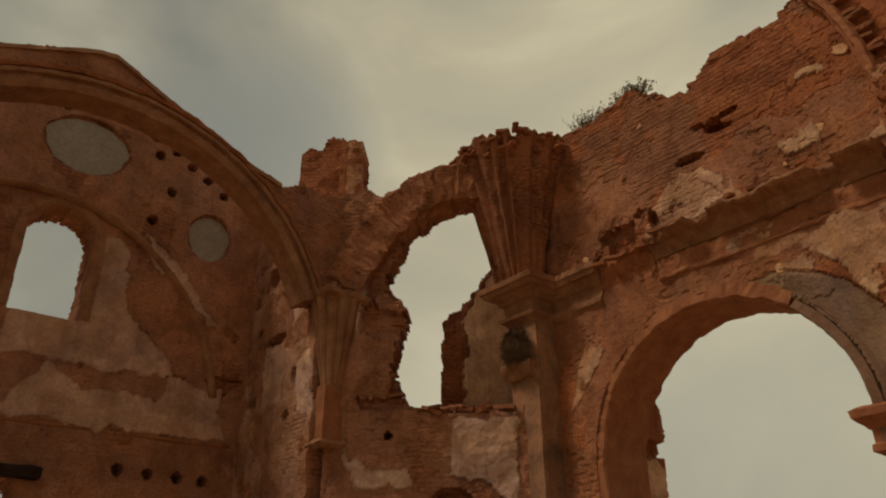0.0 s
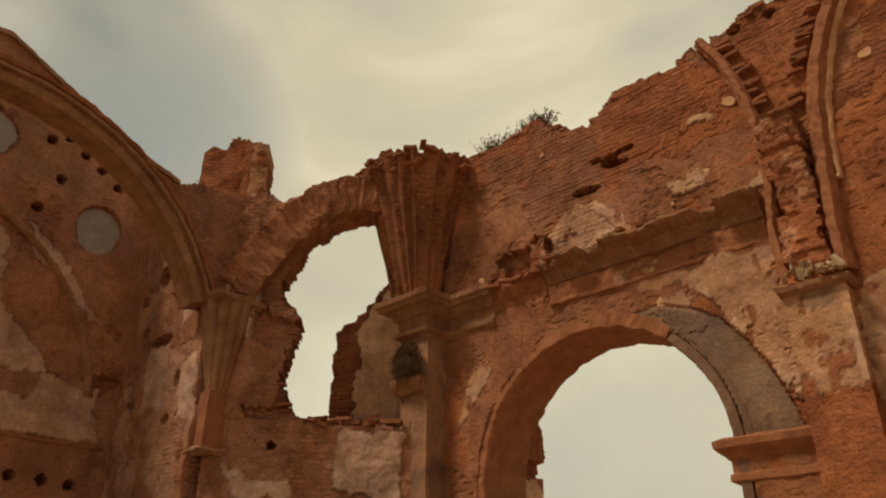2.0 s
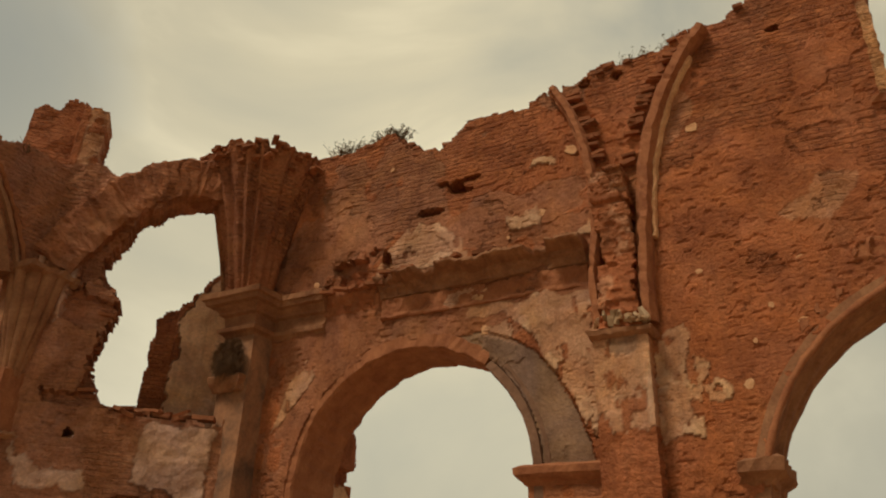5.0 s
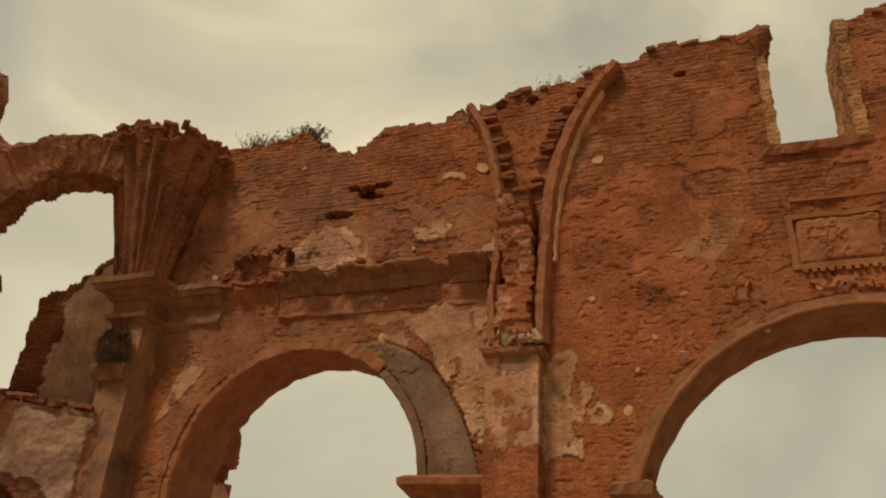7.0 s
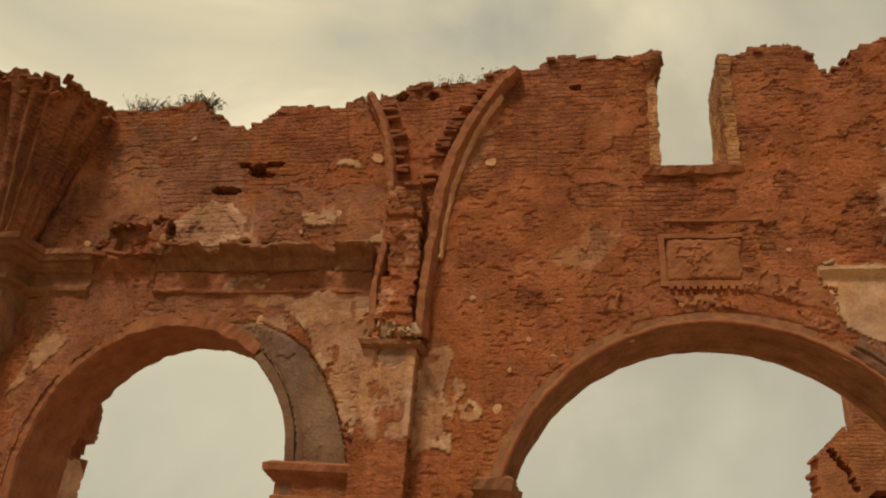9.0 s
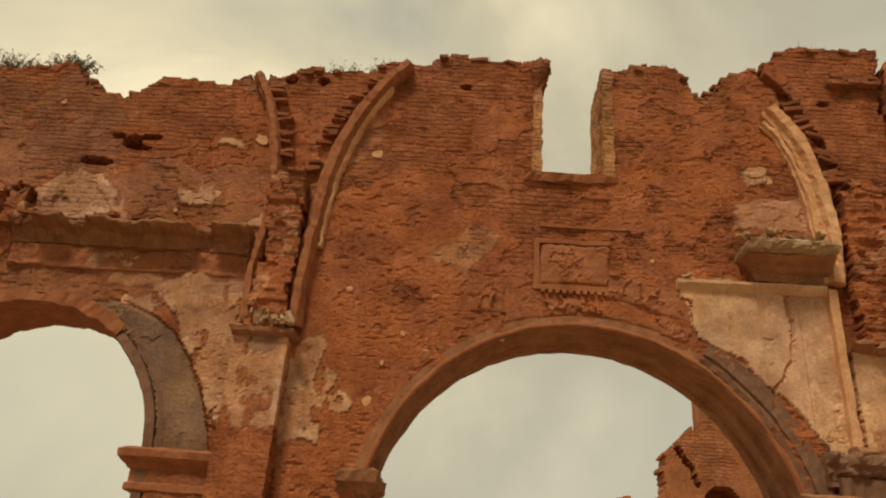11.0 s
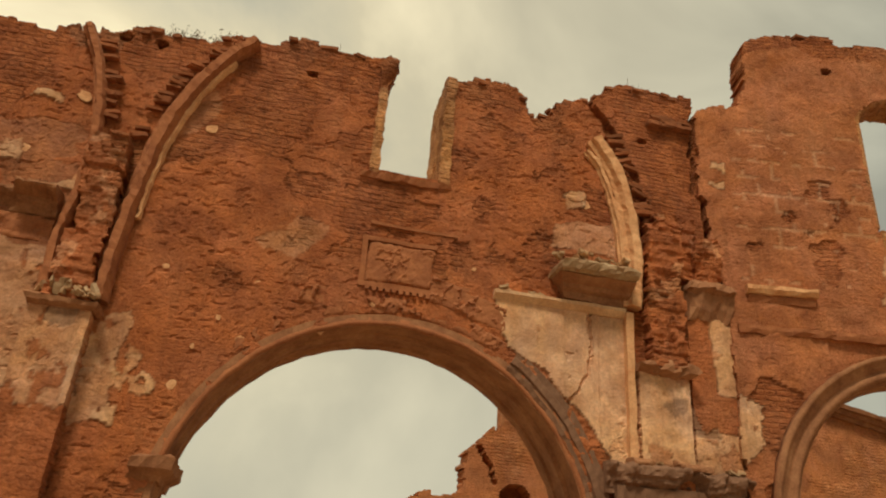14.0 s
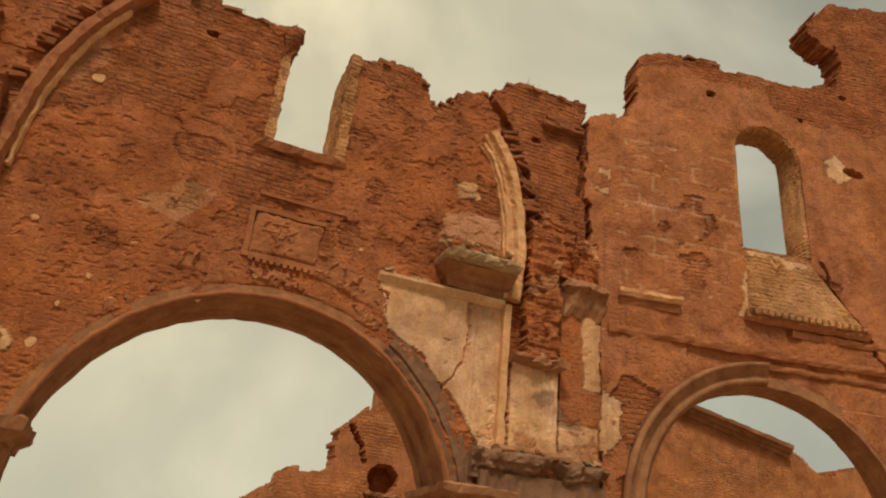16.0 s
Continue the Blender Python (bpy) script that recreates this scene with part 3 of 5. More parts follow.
def nave_coat(x, z):
    c = nave_cream(x, z)
    cx, cz, rr = A1
    d = np.hypot(x - cx, z - cz)
    wide = np.interp(np.degrees(np.arctan2(z - cz, x - cx)), [0, 19, 40, 62, 75], [0.92, 0.78, 0.70, 0.42, 0.1])
    g = ((d < rr + wide + 0.10 * (fbm(x, z, 4.0, 39) - 0.5)) & (x > cx + 0.8) & (z > cz - 0.1) & (fbm(x, z, 3.5, 41) > 0.10)).astype(float)
    c = c * (1 - g * (d < rr + wide - 0.06))
    g = np.maximum(g, 0.35 * (z > 4.4) * (z < 6.1) * (x > -8.8) * (x < -4.6))
    g = np.maximum(g, 0.30 * (z < 6.3) * (x < -3.2) * (fbm(x, z, 1.3, 42) > 0.44))
    g = np.maximum(g, 0.35 * (x < -3.2) * (fbm(x, z, 0.8, 43) > 0.52))
    return c, nave_render(x, z), g * (1 - 0.6 * c)


wall_nave = grid_wall("wall_nave", NAVE, -10.2, 7.0, -0.3, 11.2, 1.12, nave_solid, nave_relief, nave_coat,
                      step=0.03, label="ruined brick nave wall with broken top and patches of plaster")


def soffit(arch, y0, y1, parent, mat, label, bands=()):
    """Rendered underside of an arch and its jambs down to the ground, with raised bands round its edges."""
    cx, cz, r = arch
    pts = [((cx + r, 0, -0.2), (1, 0, 0), (0, -1, 0)), ((cx + r, 0, cz * 0.5), (1, 0, 0), (0, -1, 0))] + arc(cx, cz, r, 0, 180, 56) + \
          [((cx - r, 0, cz * 0.5), (-1, 0, 0), (0, -1, 0)), ((cx - r, 0, -0.2), (-1, 0, 0), (0, -1, 0))]
    sec = [(0.16, -y0), (-0.02, -y0)]
    for b0, b1, h in bands:
        sec += [(-0.02, -b0), (-0.02 - h, -b0 - 0.03), (-0.02 - h, -b1 + 0.03), (-0.02, -b1)]
    sec += [(-0.02, -y1), (0.16, -y1)]
    return sweep("arch_soffit", pts, sec, mat, parent, label, wobble=0.014, smooth=False)


soffit(A2, -0.03, 1.10, wall_nave, STONE, "ochre plastered arch soffit with raised bands", bands=((0.30, 0.48, 0.05), (0.78, 0.90, 0.03)))
cx, cz, r = A1
left_leg = [((cx - r, 0, z), (-1, 0, 0), (0, -1, 0)) for z in (2.6, 1.3, -0.2)]
right_leg = [((cx + r, 0, z), (1, 0, 0), (0, -1, 0)) for z in (-0.2, 1.3, 2.6)]
sweep("arch_soffit", arc(cx, cz, r + 0.01, 52, 180, 60) + left_leg, [(0.22, 0.012), (0.03, 0.016), (0.0, -0.02), (-0.01, -0.25), (0.02, -0.27), (0.02, -1.08), (0.22, -1.08)], RIB, wall_nave, "orange rendered arch ring, ragged along its crown", wobble=0.03, smooth=False)
sweep("arch_soffit", right_leg + arc(cx, cz, r, 0, 50, 24), [(0.26, 0.006), (0.20, 0.012), (0.18, -0.05), (0.15, -0.05), (0.14, 0.03), (0.02, 0.035), (0.0, 0.0), (0.0, -1.08), (0.26, -1.08)], GREY, wall_nave, "grey plastered arch haunch with a grooved edge", wobble=0.010, smooth=False)
# raised edge mouldings round the arches
sec = [(-0.01, -0.02), (-0.01, 0.045), (0.06, 0.05), (0.075, 0.02), (0.11, 0.02), (0.13, -0.02)]
sweep("arch_moulding", arc(*A2, 12, 172, 50), sec, RIB, wall_nave, "worn orange arch moulding", wobble=0.02).matrix_world = NAVE
sweep("archivolt", arc(*A2, 3, 57, 34), [(0.06, 0.0), (0.06, 0.05), (0.12, 0.075), (0.14, 0.03), (0.18, 0.03), (0.20, 0.065), (0.30, 0.06), (0.32, 0.03), (0.42, 0.04), (0.44, 0.0)], GREY, wall_nave, "grey brown worn archivolt on the haunch", wobble=0.016, smooth=False)
for ob in wall_nave.children:
    ob.matrix_world = NAVE
imp1 = new("arch_impost")
tagged(imp1, "ochre impost moulding at the springing of the narrow arch", "impost", "arch imposts", "structure")
rings("moulding", [(3.26, -4.36, -3.24, 9.965, 10.6), (3.30, -4.38, -3.24, 9.94, 10.6), (3.35, -4.44, -3.24, 9.88, 10.6), (3.40, -4.49, -3.24, 9.84, 10.6), (3.49, -4.50, -3.24, 9.83, 10.6), (3.53, -4.42, -3.24, 9.90, 10.6)], RIB, imp1, wobble=0.010)
rings("neck_band", [(2.98, -4.33, -3.24, 9.975, 10.6), (3.0, -4.36, -3.24, 9.945, 10.6), (3.08, -4.36, -3.24, 9.945, 10.6), (3.10, -4.33, -3.24, 9.975, 10.6), (3.26, -4.33, -3.24, 9.975, 10.6)], RIB, imp1, "flat band below the impost", wobble=0.008)


def rib_on_nave(name, pts, width, out, mat, label, seed=3, parent=None):
    p = [(x, 0.0, z) for x, z in pts]
    path = line_path(smooth_pts(p, 10))
    w = width / 2
    sec = [(-w, -0.05), (-w, out * 0.55), (-w * 0.55, out), (w * 0.35, out), (w * 0.6, out * 0.6), (w, out * 0.5), (w, -0.05)]
    ob = sweep(name, path, sec, mat, parent, "", wobble=0.022, seed=seed, smooth=False)
    ob.matrix_world = NAVE
    if label:
        tagged(ob, label, "vault rib", "wall ribs of the vanished vault", "structure")
    return ob


# ---- first pier with its capital, and the vault springing over it ----
pier1 = new("corner_pier")
tagged(pier1, "corner pilaster with a moulded plaster capital and flaking paint", "pilaster", kind="structure")
rings("shaft", tall(-0.2, 6.02, -9.87, -9.22, 9.5, 10.05), PEEL, pier1, wobble=0.014)
CAP = [(5.98, 0.0), (6.03, 0.04), (6.07, 0.12), (6.13, 0.14), (6.15, 0.06), (6.20, 0.04), (6.36, 0.05), (6.40, 0.12), (6.44, 0.13), (6.50, 0.19), (6.53, 0.21), (6.55, 0.31), (6.62, 0.33), (6.64, 0.38), (6.73, 0.40), (6.76, 0.30)]
rings("capital", [(z, -9.87 - o, -9.24 + o * 0.9, 9.5 - o, 10.05) for z, o in CAP], STONE, pier1, "ochre moulded capital with worn edges", wobble=0.009, seed=4)
rings("entablature", [(z, -9.3, -8.08 + o * 0.2, 10.0 - o * 0.75, 10.1) for z, o in CAP], STONE, pier1, "worn entablature running along the wall", wobble=0.018, seed=6)

corner = Vector((-9.75, 9.85, 0))
fan = new("vault_springing")
tagged(fan, "fan-shaped springing of the fallen vault with rendered ribs", "vault springing", kind="structure")


def fan_mesh(c, a0, a1, z0, z1, r0, r1, ribs, power=2.0, nz=26, na=90, ragged=0.25, depth=0.06, seed=0):
    bm = bmesh.new()
    rows = []
    for i in range(nz + 1):
        u = i / nz
        row = []
        for j in range(na + 1):
            w = j / na
            a = radians(a0 + (a1 - a0) * w)
            zt = z1 + ragged * (noise.noise(Vector((w * 9, seed, 1.0))) + 0.5 * noise.noise(Vector((w * 31, seed, 3.0))))
            z = z0 + (zt - z0) * u
            k = 0.62 * u + 0.38 * (1 - math.sqrt(max(0.0, 1 - (0.97 * u) ** power)))
            ridge = sum(h * math.exp(-((w - p - 0.03 * (u - 0.5) * (p - 0.4)) / q) ** 2) for p, q, h in ribs) + 0.25 * noise.noise(Vector((w * 12, z * 0.8, seed + 9)))
            r = r0 + (r1 - r0) * k + depth * (0.6 + u) * ridge
            r += 0.035 * noise.noise(Vector((w * 20, z * 3, seed))) + 0.10 * max(0, u - 0.75) * noise.noise(Vector((w * 26, z * 9, seed + 4)))
            row.append(bm.verts.new((c.x + r * math.cos(a), c.y + r * math.sin(a), z)))
        rows.append(row)
    for p, q in zip(rows, rows[1:]):
        for j in range(na):
            bm.faces.new((p[j], p[j + 1], q[j + 1], q[j]))
    mid = bm.verts.new((c.x, c.y, z1 - 0.15))
    low = bm.verts.new((c.x, c.y, z0))
    for j in range(na):
        bm.faces.new((rows[-1][j], rows[-1][j + 1], mid))
        bm.faces.new((rows[0][j + 1], rows[0][j], low))
    bm.faces.new([mid, low] + [r[0] for r in rows])
    bm.faces.new([low, mid] + [r[-1] for r in rows[::-1]])
    bmesh.ops.recalc_face_normals(bm, faces=bm.faces)
    return bm


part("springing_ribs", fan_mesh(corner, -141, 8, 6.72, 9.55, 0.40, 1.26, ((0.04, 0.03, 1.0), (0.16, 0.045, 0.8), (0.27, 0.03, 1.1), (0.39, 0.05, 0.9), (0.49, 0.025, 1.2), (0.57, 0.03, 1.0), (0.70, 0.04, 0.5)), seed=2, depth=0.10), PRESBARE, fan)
sweep("plaster_edge", [((corner.x + q * math.cos(radians(-139)), corner.y + q * math.sin(radians(-139)), z), (math.cos(radians(-139)), math.sin(radians(-139)), 0), (0.66, -0.75, 0)) for q, z in ((0.44, 6.8), (0.57, 7.4), (0.72, 8.0), (0.88, 8.6), (1.06, 9.1))], [(0, -0.05), (0.07, -0.04), (0.08, 0.04), (0, 0.06)], STONE, fan, "worn plaster edge of the outer rib", wobble=0.03)

# ---- canted wall with the broken opening, left of the corner pier ----
P1, P2 = Vector((-9.6, 9.5, 0)), Vector((-11.9, 7.0, 0))
d = (P2 - P1).normalized()
CANT = Matrix(((-d.x, d.y, 0, P1.x), (-d.y, -d.x, 0, P1.y), (0, 0, 1, 0), (0, 0, 0, 1)))
# in this plane x runs from the left pier (-3.4) to the corner pier (0)
OPEN = [(-2.42, 7.0), (-2.22, 6.6), (-2.06, 6.2), (-2.2, 5.7), (-2.3, 5.25), (-2.12, 4.8), (-1.98, 4.55), (-1.3, 4.48), (-0.2, 4.42), (0.3, 4.5), (0.3, 8.4), (-0.94, 8.78), (-1.49, 8.52), (-2.05, 8.0), (-2.40, 7.3)]
CTOP = poly_top([(-4.4, 8.75), (-3.0, 8.85), (-2.95, 8.9), (-2.55, 8.75), (-2.36, 8.45), (-2.04, 8.9), (-1.7, 9.2), (-1.26, 9.38), (-0.9, 9.40), (0.2, 9.4)])


def cant_solid(x, z):
    bx, bz = bricky(x, z, 0.15, 15)
    return (bz < CTOP(bx)) & ((x > -3.42) | (z > 8.45)) & ~in_poly(bx, bz, OPEN) & ~ellipse(x, z, -2.32, 4.06, 0.09, 0.08)


def cant_cream(x, z):
    return mask_of(x, z, [[(-0.1, 4.3), (-1.25, 4.3), (-1.3, 3.4), (-0.6, 3.2), (-0.1, 2.6)], [(-3.1, 3.9), (-2.9, 3.2), (-1.9, 3.25), (-2.0, 3.6), (-2.6, 3.45)],
                          [(-3.05, 6.95), (-2.78, 6.8), (-2.88, 6.2), (-3.0, 5.75)], [(-3.42, 6.9), (-3.28, 6.9), (-3.3, 5.4), (-3.42, 5.4)]], 5, 0.08)


def cant_relief(x, z):
    r = (fbm(x, z, 0.9, 31) - 0.47) * 0.14 + (fbm(x, z, 5.0, 32) - 0.47) * 0.07 - 0.03 * cant_cream(x, z)
    r = r + 0.45 * arch_hole(x, z, (-1.25, 2.78, 0.42))
    r += ((x < -1.6) & (x > -2.9) & (z > 4.5) & (z < 8)) * 0.14 * (fbm(x, z, 2.0, 33) > 0.5)
    return r


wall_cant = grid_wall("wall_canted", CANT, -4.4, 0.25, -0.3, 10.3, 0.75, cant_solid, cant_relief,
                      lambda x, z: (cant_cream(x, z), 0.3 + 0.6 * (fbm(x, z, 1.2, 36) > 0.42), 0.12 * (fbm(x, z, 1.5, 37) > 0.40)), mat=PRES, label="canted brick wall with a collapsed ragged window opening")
cp = line_path(smooth_pts([(-3.25, 0, 6.85), (-2.75, 0, 7.75), (-2.2, 0, 8.45), (-1.6, 0, 8.85), (-0.95, 0, 9.0), (-0.3, 0, 8.95)], 14))
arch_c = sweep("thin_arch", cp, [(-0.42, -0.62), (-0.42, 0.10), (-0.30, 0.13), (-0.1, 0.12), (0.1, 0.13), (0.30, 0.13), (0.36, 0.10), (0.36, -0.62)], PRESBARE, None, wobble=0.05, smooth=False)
arch_c.matrix_world = CANT
tagged(arch_c, "thin freestanding brick arch left over the broken opening", "arch", kind="structure")

# ---- presbytery arch on the left, with the lunette wall behind ----
XL = -11.9
# plane x = XL seen from the nave: own x is the world's y
LEFT = Matrix(((0, -1, 0, XL), (1, 0, 0, 0), (0, 0, 1, 0), (0, 0, 0, 1)))
AL = (2.79, 5.15, 3.82)
LTOP = poly_top([(-4.0, 7.0), (-1.4, 8.6), (0.4, 9.05), (2.2, 9.85), (2.55, 9.9), (3.49, 9.43), (4.36, 9.12), (5.06, 8.76), (5.79, 8.56), (6.2, 8.7), (8.2, 8.75)])


def left_solid(x, z):
    bx, bz = bricky(x, z, 0.05, 25)
    return (bz < LTOP(bx)) & ~((z > 6.45) & (np.hypot(x - AL[0], z - AL[1]) < AL[2] + 0.05)) & ~((z <= 6.45) & (x > -1.7) & (x < 7.28))


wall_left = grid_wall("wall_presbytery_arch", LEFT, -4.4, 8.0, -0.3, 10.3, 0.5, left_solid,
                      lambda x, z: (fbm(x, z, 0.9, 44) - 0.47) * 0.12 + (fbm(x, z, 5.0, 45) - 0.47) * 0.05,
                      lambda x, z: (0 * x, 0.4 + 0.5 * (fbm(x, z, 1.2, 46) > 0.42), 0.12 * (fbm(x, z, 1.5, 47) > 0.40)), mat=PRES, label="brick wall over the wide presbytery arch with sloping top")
sec = [(0.32, -0.48), (-0.02, -0.48), (-0.02, 0.06), (0.10, 0.10), (0.14, 0.02), (0.22, 0.0), (0.24, 0.08), (0.30, 0.08), (0.32, 0.0)]
sweep("arch_ring", arc(*AL, 19, 161, 110), sec, STONE, wall_left, "ochre rendered arch ring with moulded edge", wobble=0.014, smooth=False)
sweep("hood_moulding", arc(AL[0], AL[1], AL[2] + 0.36, 20, 150, 100), [(0.0, -0.02), (0.0, 0.05), (0.05, 0.09), (0.08, 0.03), (0.09, -0.02)], RIB, wall_left, "thin worn hood moulding", wobble=0.03, smooth=False)

sweep("coping", [((y, 0.22, float(LTOP(y)) - 0.02), (0, 0, 1), (0, -1, 0)) for y in np.linspace(-4.2, 5.75, 120)], [(-0.05, -0.32), (-0.06, 0.27), (0.03, 0.25), (0.05, -0.3)], STONE, wall_left, "worn mortar coping", wobble=0.018, smooth=False)
XE = -14.8
END = Matrix(((0, -1, 0, XE), (1, 0, 0, 0), (0, 0, 1, 0), (0, 0, 0, 1)))
ROUND = [(4.17, 10.42), (4.32, 10.05), (4.65, 10.24), (5.01, 10.01), (5.39, 9.82), (5.78, 9.56), (4.65, 9.27), (4.37, 8.53), (2.4, 10.45), (4.55, 3.66), (5.1, 3.64), (5.63, 3.62), (6.12, 3.6)]


def lwindow(x, z, g=0.0):
    return (abs(x - 2.83) < 0.60 + g) & (z > 6.15 - g) & ((z < 7.72) | ((x - 2.83) ** 2 + (z - 7.72) ** 2 < (0.6 + g) ** 2))


def end_solid(x, z):
    s = z < 1.3 + (LTOP(x * 0.80) - 1.3) * 1.24 - 0.45
    bx, bz = x + (fbm(x, z, 2.5, 55) - 0.47) * 0.06, z
    s &= ~lwindow(bx, bz)
    return s & ~in_poly(x, z, [(0.6, 2.9), (2.2, 3.5), (2.9, 3.35), (3.1, 2.9), (2.6, -1), (0.6, -1)])


def end_relief(x, z):
    r = (fbm(x, z, 0.9, 64) - 0.47) * 0.08 + (fbm(x, z, 5.0, 65) - 0.47) * 0.04
    for hx, hz in ROUND:
        r = r + (np.hypot(x - hx, z - hz) < 0.095) * 0.35
    # blind arch round the window is set in
    r = r - 0.10 * (np.hypot((x - 2.4) / 3.75, (z - 4.6) / 3.95) > 1) * (z > 5.6)
    r = np.where(ellipse(x, z, 2.92, 9.72, 0.82, 0.62) | ellipse(x, z, 5.6, 8.5, 0.47, 0.52), 0.0, r)
    return r - 0.03 * end_cream(x, z)


def end_cream(x, z):
    return mask_of(x, z, [[(3.45, 7.9), (4.0, 8.0), (4.2, 7.2), (4.1, 6.7), (4.9, 6.05), (5.3, 5.5), (3.8, 5.35), (2.2, 5.4), (2.4, 6.1), (3.5, 6.2)],
                          [(2.4, 4.4), (6.5, 4.3), (6.3, 5.3), (5.2, 5.5), (5.0, 5.0), (3.6, 5.0), (3.0, 5.3)],
                          [(4.2, 8.2), (5.2, 7.6), (6.0, 6.6), (5.7, 6.6), (4.8, 7.4)]], 8, 0.1) * 0.95


def end_coat(x, z):
    red = patch(x, z, [(4.2, 7.6), (4.9, 7.4), (6.1, 6.3), (6.2, 5.5), (5.3, 5.6), (4.3, 6.6)], 0.1, 66)
    return end_cream(x, z) * ~red, np.maximum(red, (fbm(x, z, 1.1, 67) > 0.30)).astype(float) * 0.9, 0.10 * (fbm(x, z, 1.5, 48) > 0.40) * ~red


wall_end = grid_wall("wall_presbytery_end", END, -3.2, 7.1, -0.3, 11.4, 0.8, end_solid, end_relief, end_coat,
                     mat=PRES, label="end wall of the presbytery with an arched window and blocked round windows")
# string course, blind arch and frames on the end wall
for z0, h, o in ((4.32, 0.06, 0.02),):
    sweep("string_course", [((y, 0, z0), (0, 0, 1), (0, -1, 0)) for y in np.linspace(-3.1, 6.6, 40)], [(-h, 0), (-h, o), (0, o * 1.4), (0.02, 0)], RIB, wall_end, wobble=0.012)
sweep("blind_arch", [((2.4 + 3.72 * math.cos(t), 0, 4.6 + 3.92 * math.sin(t)), (math.cos(t), 0, math.sin(t)), (0, -1, 0)) for t in np.linspace(0.15, 2.2, 50)],
      [(-0.05, -0.05), (-0.05, 0.06), (0.03, 0.12), (0.09, 0.10), (0.12, -0.05)], STONE, wall_end, "worn blind arch moulding", wobble=0.015)
wf = [((2.83 + 0.66 * math.cos(t), 0, 7.72 + 0.66 * math.sin(t)), (math.cos(t), 0, math.sin(t)), (0, -1, 0)) for t in np.linspace(0, math.pi, 24)]
wf = [((3.49, 0, 6.2), (1, 0, 0), (0, -1, 0))] + wf + [((2.17, 0, 6.2), (-1, 0, 0), (0, -1, 0))]
sweep("window_surround", wf, [(-0.06, -0.4), (-0.06, 0.02), (0.0, 0.05), (0.12, 0.04), (0.12, -0.4)], STONE, wall_end, "ochre plaster window surround", wobble=0.02, smooth=False)
for cx, cz, a, b in ((2.92, 9.72, 0.78, 0.58), (5.6, 8.5, 0.44, 0.50)):
    bm = bmesh.new()
    ring = [bm.verts.new((cx + a * (1 + 0.05 * math.sin(5 * t) + 0.03 * math.sin(11 * t + 1)) * math.cos(t), 0.0, cz + b * (1 + 0.04 * math.sin(3 * t) + 0.03 * math.sin(13 * t)) * math.sin(t))) for t in np.linspace(0, 2 * math.pi, 36, endpoint=False)]
    f = bm.faces.new(ring)
    r = bmesh.ops.extrude_face_region(bm, geom=[f])
    for v in r["geom"]:
        if isinstance(v, bmesh.types.BMVert):
            v.co.y -= 0.045
    bmesh.ops.translate(bm, verts=bm.verts, vec=(0, 0.02, 0))
    bmesh.ops.recalc_face_normals(bm, faces=bm.faces)
    part("blocked_oculus", bm, BLIND, wall_end, "smooth grey plaster filling a round window")
for ob in wall_left.children:
    ob.matrix_world = LEFT
for ob in wall_end.children:
    ob.matrix_world = END

# side wall of the presbytery
SIDE = Matrix(((1, 0, 0, 0), (0, 1, 0, 6.75), (0, 0, 1, 0), (0, 0, 0, 1)))
SHOLES = [(-13.55, 6.2, 0.36, 0.10), (-12.95, 4.6, 0.13, 0.08), (-14.3, 5.1, 0.14, 0.16), (-13.8, 7.6, 0.2, 0.22), (-13.3, 7.1, 0.12, 0.08), (-14.2, 6.5, 0.10, 0.08), (-12.7, 5.3, 0.10, 0.14), (-14.5, 7.2, 0.14, 0.12)]


def side_relief(x, z):
    r = (fbm(x, z, 0.9, 84) - 0.47) * 0.16 + (fbm(x, z, 4.0, 85) - 0.47) * 0.08
    for hx, hz, a, b in SHOLES:
        r = r + ellipse(x, z, hx, hz, a, b) * 0.3
    return r


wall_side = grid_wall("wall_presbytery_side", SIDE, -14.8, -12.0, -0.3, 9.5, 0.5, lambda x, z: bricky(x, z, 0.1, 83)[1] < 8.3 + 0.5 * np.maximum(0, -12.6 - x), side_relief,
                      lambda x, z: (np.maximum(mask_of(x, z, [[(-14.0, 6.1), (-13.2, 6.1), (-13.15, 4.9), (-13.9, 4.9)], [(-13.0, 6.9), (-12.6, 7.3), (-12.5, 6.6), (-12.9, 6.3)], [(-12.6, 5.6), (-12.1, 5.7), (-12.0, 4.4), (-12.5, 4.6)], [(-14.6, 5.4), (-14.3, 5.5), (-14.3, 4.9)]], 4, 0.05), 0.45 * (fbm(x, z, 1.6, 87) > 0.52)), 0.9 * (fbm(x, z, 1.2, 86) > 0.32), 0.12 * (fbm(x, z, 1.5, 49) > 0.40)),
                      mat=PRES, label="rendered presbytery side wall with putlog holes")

# clustered corbel at the left pier
corbel = new("clustered_corbel")
tagged(corbel, "tapering cluster of plaster colonnettes on the pier of the presbytery arch", "corbel", kind="structure")
cc = Vector((-11.88, 7.06, 0))
bm = bmesh.new()
rows_c = []
for i in range(31):
    u = i / 30
    z = 4.75 + 1.75 * u
    r = 0.13 + 0.27 * u ** 0.9
    row = []
    for j in range(61):
        w = j / 60
        a = radians(-125 + 200 * w)
        rr = r + 0.05 * (0.4 + u) * abs(math.sin(w * 6 * math.pi)) ** 0.7 + 0.02 * noise.noise(Vector((w * 14, z * 2, 5)))
        row.append(bm.verts.new((cc.x + rr * math.cos(a), cc.y + rr * math.sin(a), z)))
    rows_c.append(row)
